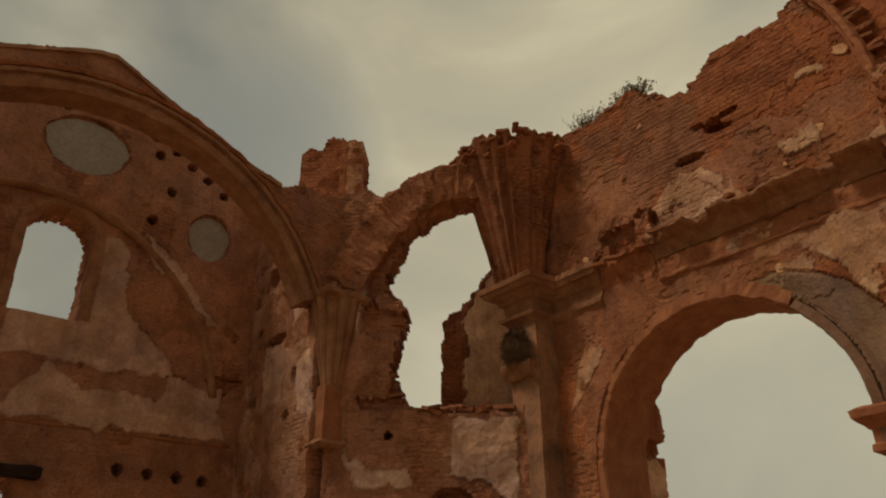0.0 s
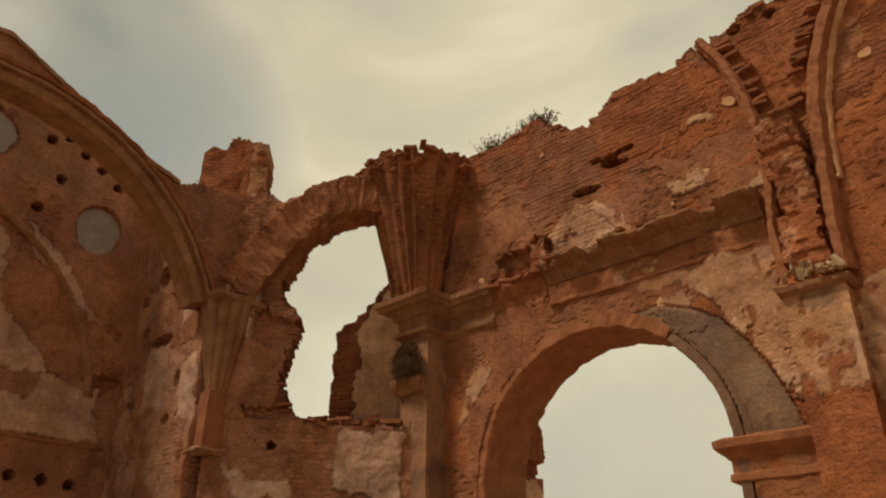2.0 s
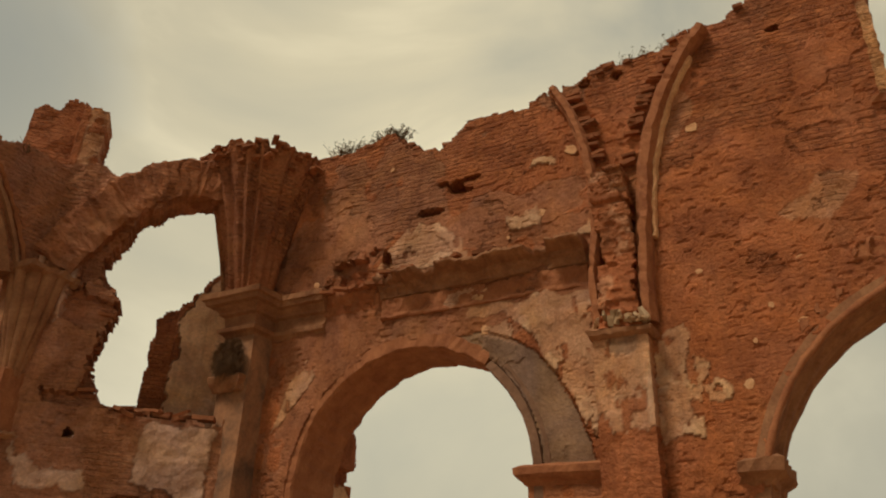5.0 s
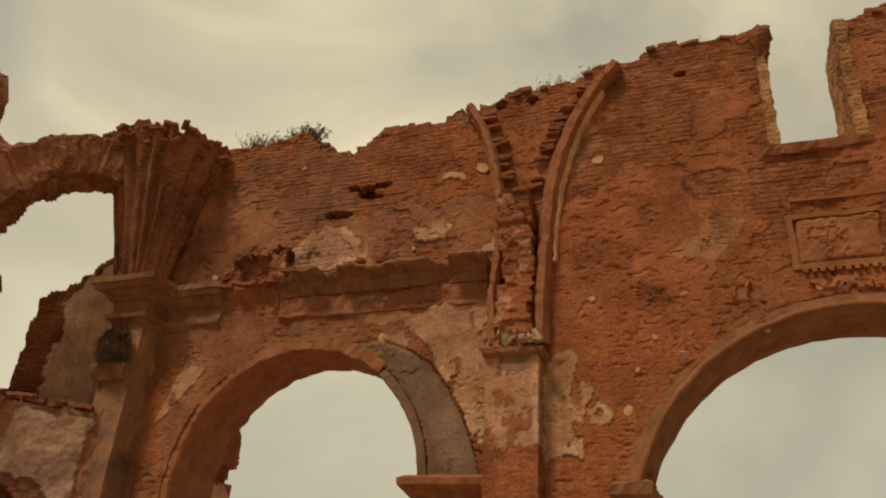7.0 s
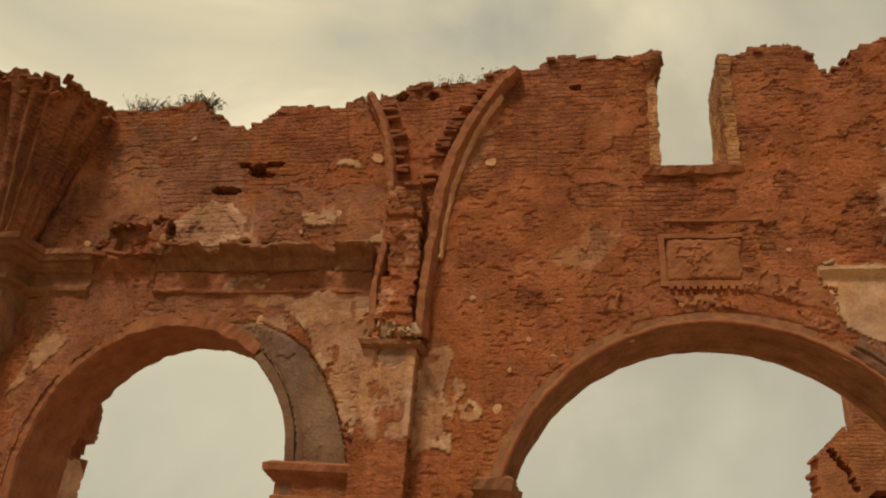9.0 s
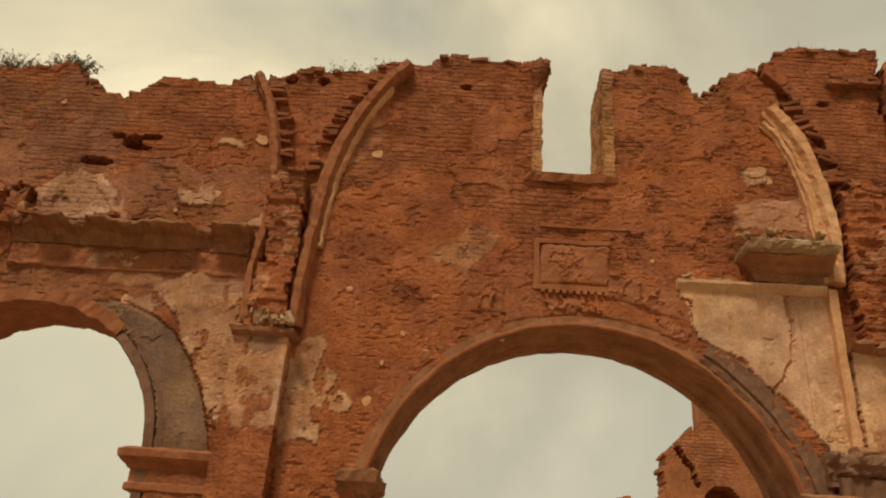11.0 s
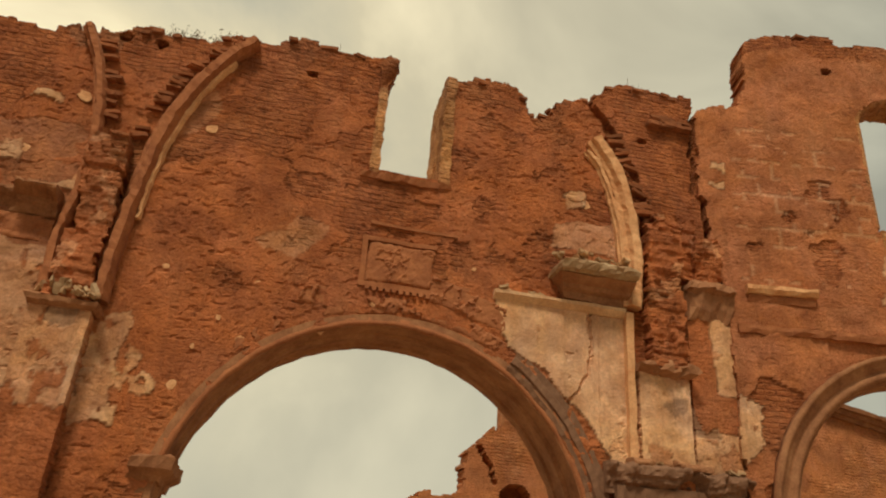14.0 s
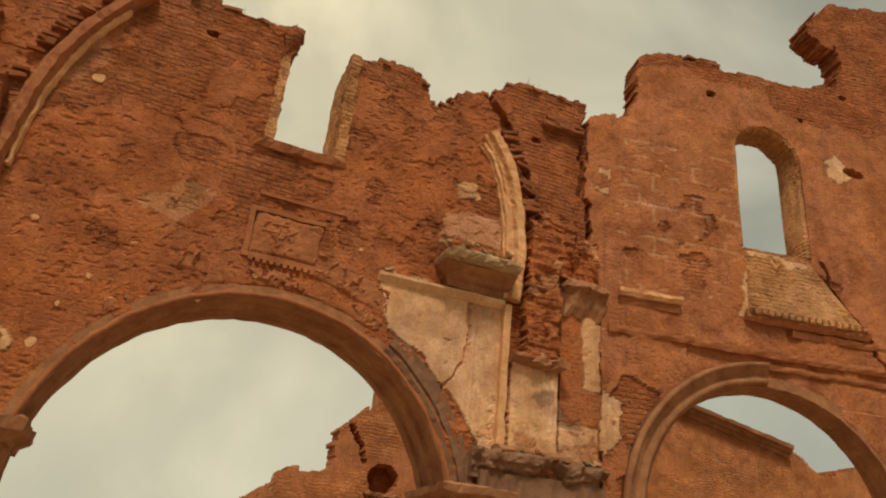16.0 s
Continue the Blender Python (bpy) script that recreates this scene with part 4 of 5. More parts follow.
for p, q in zip(rows_c, rows_c[1:]):
    for j in range(60):
        bm.faces.new((p[j], p[j + 1], q[j + 1], q[j]))
bm.faces.new(rows_c[0][::-1])
bm.faces.new(rows_c[-1])
part("colonnettes", bm, STONE, corbel)
rings("abacus", [(6.46, -12.3, -11.50, 6.66, 7.46), (6.52, -12.3, -11.42, 6.58, 7.5), (6.60, -12.3, -11.42, 6.58, 7.5), (6.64, -12.3, -11.5, 6.66, 7.46)], STONE, corbel, "worn abacus", wobble=0.04)
rings("flat_shaft", tall(3.95, 4.9, -12.2, -11.72, 6.84, 7.4), RIB, corbel, wobble=0.02)
rings("foot", [(3.86, -12.2, -11.70, 6.82, 7.4), (3.92, -12.2, -11.64, 6.76, 7.4), (3.98, -12.2, -11.68, 6.80, 7.4)], STONE, corbel, "corbel foot", wobble=0.03)

# square brick stump on the corner
stump = new("brick_stump")
tagged(stump, "square broken brick stump standing on the wall corner", "brick stump", kind="structure")
STUMPTOP = poly_top([(-4.3, 9.85), (-4.1, 10.05), (-3.85, 9.95), (-3.75, 10.22), (-3.5, 10.30), (-3.3, 10.12), (-3.0, 10.05)])
st = grid_wall("brick_body", CANT @ Matrix.Translation((0, 0.12, 0)), -4.28, -3.0, 8.2, 10.6, 0.8, lambda x, z: bricky(x, z, 0.08, 71)[1] < STUMPTOP(bricky(x, z, 0.08, 71)[0]),
               lambda x, z: (fbm(x, z, 2.0, 72) - 0.47) * 0.14 + 0.10 * (x < -3.45) * 1.0, lambda x, z: ((x > -3.3) * 0.5 * (fbm(x, z, 3, 73) > 0.42), 0.5 + 0 * x, 0 * x), category="")
del st["kind"]
st.parent = stump


def box_bm(x0, x1, y0, y1, z0, z1, wob=0.0, seed=0):
    bm = bmesh.new()
    bmesh.ops.create_cube(bm, size=1.0)
    bmesh.ops.subdivide_edges(bm, edges=bm.edges, cuts=2, use_grid_fill=True)
    for v in bm.verts:
        p = Vector(((x0 + x1) / 2 + v.co.x * (x1 - x0), (y0 + y1) / 2 + v.co.y * (y1 - y0), (z0 + z1) / 2 + v.co.z * (z1 - z0)))
        v.co = p + noise.noise_vector(p * 6 + Vector((seed, 0, 0))) * wob
    return bm


# ---- third bay, turned slightly towards the nave ----
BAY = pose(6.2, 10.0, 0, 0, 0, -10.5)
A3 = (3.72, 3.45, 2.36)
BTOP = [(0.30, -1), (0.30, 10.55), (0.8, 10.68), (1.15, 10.80), (1.38, 11.18), (1.28, 11.8), (1.42, 12.2), (1.62, 12.43), (2.92, 12.65), (3.2, 12.48), (4.85, 12.46), (5.5, 12.58),
        (5.97, 12.78), (6.16, 13.3), (6.06, 13.82), (5.48, 13.92), (5.42, 14.26), (5.75, 14.7), (6.15, 15.05), (9.4, 15.6), (9.4, -1)]


def window3(x, z, g=0.0):
    return (abs(x - 4.08) < 0.66 + g) & (z > 8.42 - g) & ((z < 10.5) | ((x - 4.08) ** 2 + (z - 10.5) ** 2 < (0.66 + g) ** 2))


def bay_solid(x, z):
    bx, bz = bricky(x, z, 0.17, 27)
    return in_poly(np.where(z > 9, bx, x), np.where(z > 9, bz, z), BTOP) & ~window3(x, z, 0.05) & ~arch_hole(x, z, A3, 0.05) & (x > (crack_x(z) - 6.2) / 0.983)


def bay_cream_and_light(x, z):
    c = mask_of(x, z, [[(3.2, 7.0), (3.45, 8.35), (4.7, 8.3), (5.7, 7.05)], [(0.5, 9.0), (0.55, 9.5), (0.8, 9.45), (0.75, 8.9)], [(0.6, 4.1), (0.62, 5.3), (1.0, 5.2), (1.0, 4.6)],
                       [(5.2, 10.6), (5.6, 10.9), (6.0, 10.5), (5.6, 10.2)]], 13, 0.06)
    # remains of painted joints
    gx, gz = x / 0.55 + 0.5 * (np.floor(z / 0.33) % 2), z / 0.33
    lines = (np.minimum(abs(gx - np.round(gx)) * 0.55, abs(gz - np.round(gz)) * 0.33) < 0.032) & (x > 0.9) & (x < 3.4) & (z > 7.1) & (z < 10.3) & (fbm(x, z, 3.5, 19) > 0.50)
    # the thin cream over all render paints in the bay's brighter light
    return np.maximum(np.maximum(c * (fbm(x, z, 3.5, 14) < 0.62), 0.5 * lines), 0.12 * bay_render(x, z))


def bay_render(x, z):
    return ((fbm(x, z, 0.8, 15) > 0.28) & (z < 11.8 + (fbm(x, z, 1, 16) - .5) * 2)).astype(float)


def bay_relief(x, z):
    r = (fbm(x, z, 0.8, 101) - 0.47) * 0.12 + (fbm(x, z, 5.0, 102) - 0.47) * 0.05 - 0.03 * bay_render(x, z) - 0.02 * bay_cream_and_light(x, z)
    for hx, hz, a, b in ((2.95, 11.75, 0.09, 0.08), (4.95, 11.6, 0.07, 0.06), (6.05, 12.45, 0.07, 0.06), (6.0, 10.55, 0.25, 0.10)):
        r = r + ellipse(x, z, hx, hz, a, b) * 0.3
    # long crack under the window
    xc = np.interp(z, [5.6, 6.3, 7.0, 7.6, 8.4], [6.5, 6.1, 5.8, 5.35, 4.95]) + (fbm(x * 0, z, 4, 55) - 0.5) * 0.2
    return r + (abs(x - xc) < 0.025) * (z > 5.6) * (z < 8.4) * 0.2 + ((z > 5.6) & (z < 6.3) & (x > 2.2)) * 0.05


wall_bay = grid_wall("wall_third_bay", BAY, 0.2, 9.4, -0.3, 15.7, 0.6, bay_solid, bay_relief, lambda x, z: (bay_cream_and_light(x, z), bay_render(x, z), 0 * x),
                     label="tall ruined brick wall bay with an arched window and a moulded arch")
so3 = soffit(A3, -0.02, 0.58, wall_bay, STONE, "plastered arch soffit", bands=((0.3, 0.5, 0.04),))
hood = [(0.0, 0.0), (-0.02, 0.05), (0.08, 0.09), (0.11, 0.04), (0.17, 0.05), (0.20, 0.10), (0.26, 0.11), (0.28, 0.16), (0.35, 0.18), (0.37, 0.0)]
h3 = sweep("hood_moulding", arc(A3[0], A3[1], 2.38, 92, 180, 40), hood, STONE, wall_bay, "grey ochre hood moulding broken off at the crown", wobble=0.012)
h4 = sweep("hood_moulding", [((1.34, 0, 0.0), (-1, 0, 0), (0, -1, 0)), ((1.34, 0, 3.45), (-1, 0, 0), (0, -1, 0))], hood, STONE, wall_bay, wobble=0.012)
for z0, x0, x1, h, o in ((6.40, 0.75, 6.6, 0.09, 0.08), (7.02, 3.3, 5.75, 0.10, 0.14), (7.08, 0.92, 2.08, 0.10, 0.15), (6.94, 0.95, 2.05, 0.09, 0.06), (6.86, 4.2, 6.2, 0.08, 0.07), (6.16, 3.4, 6.5, 0.06, 0.05)):
    n = int((x1 - x0) / 0.12)
    sweep("string_course", [((x0 + (x1 - x0) * i / n, 0, z0), (0, 0, 1), (0, -1, 0)) for i in range(n + 1)], [(-h, -0.02), (-h, o * 0.7), (-h * 0.3, o), (0.03, o), (0.05, -0.02)], RIBPALE if z0 == 7.08 else RIB, wall_bay, "worn string course", wobble=0.022, smooth=False)
# sloping apron under the window with a row of dentils
bm = bmesh.new()
rows_a = []
for i in range(9):
    u = i / 8
    x0, x1 = 3.42 - 0.05 * u, 4.72 + 0.95 * u ** 1.2
    rows_a.append([bm.verts.new((x0 + (x1 - x0) * j / 14, -0.02 - 0.14 * u + 0.03 * noise.noise(Vector((j * 0.5, i * 0.7, 3))), 8.40 - 1.36 * u)) for j in range(15)])
for p, q in zip(rows_a, rows_a[1:]):
    for j in range(14):
        bm.faces.new((p[j], p[j + 1], q[j + 1], q[j]))
ed = [rows_a[-1][j] for j in range(15)]
lo = [bm.verts.new((v.co.x, 0.05, v.co.z)) for v in ed]
for j in range(14):
    bm.faces.new((ed[j], ed[j + 1], lo[j + 1], lo[j]))
for k in (0, 14):
    side = [r[k] for r in rows_a]
    back = [bm.verts.new((v.co.x, 0.05, v.co.z)) for v in side]
    for j in range(8):
        bm.faces.new((side[j], side[j + 1], back[j + 1], back[j]))
bmesh.ops.recalc_face_normals(bm, faces=bm.faces)
part("window_apron", bm, PALEBRICK, wall_bay, "sloping pale plaster apron below the window", smooth=True)
for i in range(17):
    part("dentil", box_bm(3.42 + i * 0.132, 3.50 + i * 0.132, -0.22, -0.1, 7.04, 7.14, 0.02, i), PALEBRICK, wall_bay)
w3 = [((4.08 + 0.68 * math.cos(t), 0, 10.5 + 0.68 * math.sin(t)), (math.cos(t), 0, math.sin(t)), (0, -1, 0)) for t in np.linspace(0, math.pi, 24)]
w3 = [((4.76, 0, 8.45), (1, 0, 0), (0, -1, 0)), ((4.76, 0, 9.4), (1, 0, 0), (0, -1, 0))] + w3 + [((3.40, 0, 9.4), (-1, 0, 0), (0, -1, 0)), ((3.40, 0, 8.45), (-1, 0, 0), (0, -1, 0))]
sweep("window_reveal", w3, [(-0.03, -0.58), (-0.04, -0.3), (-0.02, -0.02), (0.03, 0.02), (0.08, 0.01), (0.10, -0.58)], PALEBRICK, wall_bay, "pale rough window reveal", wobble=0.035, smooth=False)
for ob in wall_bay.children:
    ob.matrix_world = BAY
rings("wall_filler", tall(3.0, 10.4, 6.3, 6.95, 10.35, 11.0, 0.5), BACK, wall_nave, "brick core in the crack", wobble=0.03)

# ---- second pier ----


def pilaster(name, x0, x1, y0, z0, z1, cream, label, seed):
    return grid_wall(name, Matrix.Translation((0, y0, 0)), x0, x1, z0, z1, 10.05 - y0, lambda x, z: bricky(x, z, 0.03, seed)[0] > -99,
                     lambda x, z: (fbm(x, z, 1.2, seed + 1) - 0.47) * 0.06 + (fbm(x, z, 6.0, seed + 2) - 0.47) * 0.05 - 0.02 * cream(x, z),
                     lambda x, z: (cream(x, z), 0.96 + 0 * x, 0.75 * (fbm(x, z, 2.2, seed + 4) > 0.60) * (z > 4.55) * (z < 5.1)), label=label, category="pilaster")


def rough_rib(name, x0, x1, y0, z0, z1, label, seed, taper=0.0):
    """Bare brick core of a broken vault rib."""
    def solid(x, z):
        bx, bz = bricky(x, z, 0.12, seed)
        k = (z - z0) / (z1 - z0)
        return (bx > x0 + 0.06 + taper * k) & (bx < x1 - 0.06 + taper * k) & (bz < z1)
    return grid_wall(name, Matrix.Translation((0, y0, 0)), x0 - 0.1, x1 + 0.1 + abs(taper), z0, z1, 10.05 - y0, solid,
                     lambda x, z: (lattice(np.floor(x / 0.16 + z * 3), np.floor(z / 0.09), seed) - 0.4) * 0.075 + (fbm(x, z, 3.0, seed + 2) - 0.47) * 0.16 + 0.05 * np.sin(z * 2.2),
                     lambda x, z: (0.35 * (fbm(x, z, 3.0, seed + 5) > 0.64), 0.35 + 0.65 * (fbm(x, z, 2.0, seed + 3) > 0.45), 0 * x), label=label, category="vault rib")


pilaster("pilaster_second", -3.22, -2.46, 9.70, -0.2, 5.12, lambda x, z: (z > 3.62 + 0.6 * fbm(x * 1.6, z, 2.5, 203)) * (0.62 + 0.3 * (fbm(x, z, 2.2, 201) > 0.47)) * (1 - 0.85 * (fbm(x, z * 0.5, 5, 202) > 0.60)), "flaking cream and red plaster pilaster between the arches", 210)
rings("pilaster_cap", [(5.08, -3.24, -2.44, 9.66, 10.05), (5.12, -3.28, -2.40, 9.60, 10.05), (5.18, -3.30, -2.38, 9.58, 10.05), (5.20, -3.25, -2.42, 9.62, 10.05)], STONE, bpy.data.objects["pilaster_second"], "thin worn cap slab", wobble=0.02).matrix_world = Matrix()
rough_rib("rib_core_second", -3.14, -2.54, 9.66, 5.2, 7.75, "eroded brick core of a vault rib above the pilaster", 220)
rib_on_nave("wall_rib", [(-3.16, 5.3), (-3.22, 6.1), (-3.14, 6.8), (-3.15, 7.7), (-3.28, 8.5), (-3.50, 9.2), (-3.74, 9.66)], 0.17, 0.24, RIB, "slender orange plaster wall rib curving up the wall", 3)
rib_on_nave("wall_rib", [(-2.50, 5.3), (-2.48, 6.2), (-2.40, 7.17), (-2.27, 8.09), (-1.98, 8.94), (-1.62, 9.60), (-1.28, 10.02)], 0.24, 0.24, RIB, "broad orange plaster wall rib curving up the wall", 5)
rib_on_nave("wall_rib", [(-2.32, 6.6), (-2.25, 7.4), (-2.1, 8.2), (-1.84, 8.95), (-1.5, 9.55)], 0.10, 0.12, RIBPALE, "thin pale plaster rib edge", 6)
rib_on_nave("wall_rib", [(5.14, 6.45), (5.20, 7.3), (5.10, 8.2), (4.88, 8.95), (4.55, 9.45)], 0.30, 0.24, RIBPALE, "pale cream plaster wall rib, broken off above", 9)
rib_on_nave("wall_rib", [(5.02, 6.45), (5.02, 7.3), (4.90, 8.2), (4.66, 8.9), (4.42, 9.22)], 0.12, 0.14, RIBPALE, "thin pale plaster rib edge", 11)
rib_on_nave("wall_rib", [(5.26, 7.3), (5.22, 8.0), (5.06, 8.75), (4.82, 9.3)], 0.09, 0.16, RIB, "thin orange plaster rib edge", 13)

# ---- cornice over the first arch ----
corn = new("cornice")
tagged(corn, "heavy eroded plaster cornice over the first arch", "cornice", kind="structure")
def eroded_run(name, x0, x1, z0, z1, prof, wear, seed, mat, parent, label=""):
    """A cornice eaten by weather: profile prof(height 0..1) out from the wall, gnawed along its length."""
    st = 0.028
    n, m = int((x1 - x0) / st), int((z1 - z0) / st)
    gx, gz = np.meshgrid(np.linspace(x0, x1, n + 1), np.linspace(z0, z1, m + 1))
    u = (gz - z0) / (z1 - z0)
    us, os = [p[0] for p in prof], [p[1] for p in prof]
    lift = ((fbm(gx, gx * 0, 1.6, seed) - 0.47) * 0.35 + (fbm(gx, gx * 0, 6.0, seed + 1) - 0.47) * 0.30) * wear
    h = np.interp(u + lift, us, os)
    bite = np.clip((fbm(gx, gz * 0.6, 2.2, seed + 3) - 0.50) / 0.12, 0, 1)
    h = h * (1 - 0.65 * wear * bite) + (fbm(gx, gz, 6.0, seed + 5) - 0.47) * 0.10 * wear + (fbm(gx, gz, 16.0, seed + 7) - 0.47) * 0.035
    h = np.where((gx - x0 < 0.03) | (x1 - gx < 0.03) | (u + lift > 0.985) | (u < 0.01), -0.06, np.maximum(h, -0.02))
    bm = bmesh.new()
    vs = [[bm.verts.new((gx[j, i], 10.0 - h[j, i], gz[j, i])) for i in range(n + 1)] for j in range(m + 1)]
    for j in range(m):
        for i in range(n):
            if h[j:j + 2, i:i + 2].max() > -0.05:
                bm.faces.new((vs[j][i], vs[j][i + 1], vs[j + 1][i + 1], vs[j + 1][i]))
    for v in [v for v in bm.verts if not v.link_faces]:
        bm.verts.remove(v)
    return part(name, bm, mat, parent, label)


eroded_run("cornice_crown", -7.0, -3.28, 6.40, 6.78, [(0, 0.03), (0.30, 0.06), (0.40, 0.11), (0.58, 0.15), (0.66, 0.33), (0.78, 0.42), (0.93, 0.40), (1, 0.2)], 1.0, 3, STONE, corn, "eroded crown of the cornice")
eroded_run("fascia", -6.95, -3.28, 6.02, 6.40, [(0, 0.04), (0.08, 0.075), (0.16, 0.07), (0.22, 0.03), (1, 0.035)], 0.8, 11, RIB, corn, "orange plaster fascia")
eroded_run("broken_run", -8.2, -6.9, 6.25, 6.72, [(0, 0.02), (0.4, 0.05), (0.6, 0.14), (0.9, 0.14), (1, 0.1)], 1.3, 17, RIB, corn, "broken stub of the cornice")
# ---- third pier ----
pilaster("pilaster_third", 5.2, 6.03, 9.86, -0.2, 5.46, lambda x, z: (z > 3.9 + 0.1 * fbm(x, z, 4, 5)) * (1.0 - 0.5 * (fbm(x, z, 2.2, 301) > 0.62)), "cream plaster pilaster with a broken brick capital", 310)
rings("pilaster_cap", [(5.40, 5.22, 6.02, 9.82, 10.05), (5.45, 5.14, 6.10, 9.70, 10.05), (5.54, 5.16, 6.08, 9.70, 10.05), (5.62, 5.26, 6.0, 9.8, 10.05)], STONE, bpy.data.objects["pilaster_third"], "crumbling brick cap", wobble=0.06).matrix_world = Matrix()
rough_rib("rib_core_third", 5.32, 6.02, 9.74, 5.5, 7.9, "crumbling brick core of a vault rib on the third pier", 320)
rough_rib("rib_core_upper", 5.55, 6.35, 9.90, 7.1, 8.25, "toothed brick remains above the third pier", 330)
pilaster("pilaster_fourth", 6.1, 6.86, 9.92, 3.8, 6.5, lambda x, z: (((x > 6.46 + 0.1 * (6.3 - z) * 0.8) & (z > 5.25)) | (z < 4.68)).astype(float) * (0.9 - 0.5 * (fbm(x, z, 3, 341) > 0.58)), "red pilaster strip with cream plaster remains", 340)
rings("pilaster_cap", [(6.42, 6.12, 6.84, 9.90, 10.05), (6.62, 6.10, 6.86, 9.84, 10.05), (6.86, 6.08, 6.88, 9.80, 10.05), (6.92, 6.06, 6.9, 9.70, 10.05), (7.02, 6.1, 6.86, 9.74, 10.05), (7.08, 6.2, 6.7, 9.85, 10.05)], STONE, bpy.data.objects["pilaster_fourth"], "worn dark capital", wobble=0.05).matrix_world = Matrix()
rough_rib("rib_core_fourth", 6.2, 6.75, 9.82, 7.0, 7.9, "small brick remains over the pilaster strip", 350)
# pale colour paints in the sun on the pilaster's left edge
rings("edge_strip", tall(4.05, 6.35, 5.02, 5.14, 9.86, 10.05), RIBPALE, bpy.data.objects["pilaster_third"], "plaster edge strip, coloured pale for its sunlit side", wobble=0.015).matrix_world = Matrix()
led = new("ledge")
tagged(led, "thin plaster ledge with a heavy broken cornice block", "ledge", kind="structure")
sweep("ledge_run", [((x, 0, 6.40), (0, 0, 1), (0, -1, 0)) for x in np.arange(2.92, 5.1, 0.1)], [(-0.14, -0.03), (-0.13, 0.05), (-0.05, 0.14), (0.0, 0.14), (0.03, -0.03)], CREAM, led, wobble=0.012, smooth=False).matrix_world = NAVE
rings("cornice_block", [(6.44, 4.02, 5.05, 9.90, 10.05), (6.54, 4.0, 5.06, 9.88, 10.05), (6.58, 3.96, 5.07, 9.80, 10.05), (6.64, 3.94, 5.08, 9.77, 10.05), (6.68, 3.90, 5.09, 9.68, 10.05), (6.74, 3.86, 5.1, 9.60, 10.05), (6.76, 3.86, 5.1, 9.62, 10.05)], STONE, led, "broken block of the main cornice", wobble=0.016, seed=15)
rings("cornice_slab", [(6.75, 3.86, 5.08, 9.56, 10.05), (6.78, 3.82, 5.1, 9.49, 10.05), (6.85, 3.82, 5.1, 9.46, 10.05), (6.90, 3.85, 5.08, 9.46, 10.05), (6.93, 3.95, 5.02, 9.52, 10.05), (6.99, 4.05, 4.96, 9.60, 10.05), (7.04, 4.2, 4.9, 9.74, 10.05)], PALESTONE, led, "pale crumbling top slab of the cornice block", wobble=0.030, seed=16)
base = new("pier_ledge")
tagged(base, "broken dark ledge round the foot of the third pier", "ledge", kind="structure")
eroded_run("ledge_run", 4.6, 6.95, 3.60, 4.06, [(0, 0.16), (0.3, 0.18), (0.36, 0.26), (0.55, 0.27), (0.6, 0.32), (0.85, 0.33), (1, 0.2)], 0.9, 37, GREY, base, "cracked grey ledge")
eroded_run("ledge_stub", 4.95, 6.3, 4.0, 4.16, [(0, 0.26), (0.5, 0.28), (1, 0.2)], 1.3, 43, STONE, base, "broken brown stub on the ledge")
rings("impost", [(3.18, 4.30, 5.2, 9.66, 11.0), (3.26, 4.28, 5.2, 9.62, 11.0), (3.33, 4.10, 5.2, 9.46, 11.0), (3.42, 4.08, 5.2, 9.44, 11.0), (3.45, 4.2, 5.2, 9.52, 11.0)], STONE, base, "ochre impost moulding", wobble=0.02)
rings("shaft", tall(-0.2, 3.74, 4.78, 6.9, 9.80, 10.05), GREY, base, wobble=0.03)
imp = new("arch_impost")
tagged(imp, "worn impost moulding at the springing of the wide arch", "impost", kind="structure")
rings("moulding", [(3.12, -1.62, -1.24, 9.95, 11.05), (3.2, -1.6, -1.20, 9.88, 11.05), (3.28, -1.6, -1.08, 9.80, 11.05), (3.40, -1.6, -1.06, 9.78, 11.05), (3.44, -1.58, -1.16, 9.88, 11.05)], STONE, imp, wobble=0.03)

# ---- window of the second bay: plaster jambs and sill ----
win = new("window_jambs")
tagged(win, "broken plaster jambs and sill of an upper window", "window", kind="structure")
rings("jamb", tall(8.02, 9.7, 0.82, 0.96, 9.96, 10.4, 0.12), PALEBRICK, win, "pale broken jamb", wobble=0.03)
rings("jamb", tall(8.0, 10.2, 1.93, 2.10, 9.96, 11.16, 0.12), PALEBRICK, win, "pale jamb", wobble=0.025, seed=9)
rings("jamb", tall(8.1, 10.1, 0.90, 0.95, 10.2, 11.16, 0.15), PALEBRICK, win, "pale jamb", wobble=0.02, seed=19)
rings("jamb_head", [(9.7, 0.82, 0.96, 9.97, 10.5), (9.95, 0.80, 1.0, 9.95, 10.6), (10.15, 0.80, 1.06, 9.93, 10.6), (10.3, 0.84, 1.08, 9.95, 10.6), (10.40, 0.88, 1.02, 9.99, 10.5)], BARE, win, "broken brick head of the jamb", wobble=0.06)
rings("sill", [(7.96, 0.7, 2.14, 9.94, 11.0), (8.06, 0.72, 2.12, 9.92, 11.0), (8.14, 0.9, 2.0, 10.1, 11.0)], RIB, win, "worn brick sill", wobble=0.03)
rings("rear_lip", [(8.0, 0.95, 1.98, 10.85, 11.14), (8.30, 0.97, 1.97, 10.85, 11.14), (8.40, 1.0, 1.95, 10.9, 11.12)], CREAM, win, "pale rear lip of the sill", wobble=0.03)

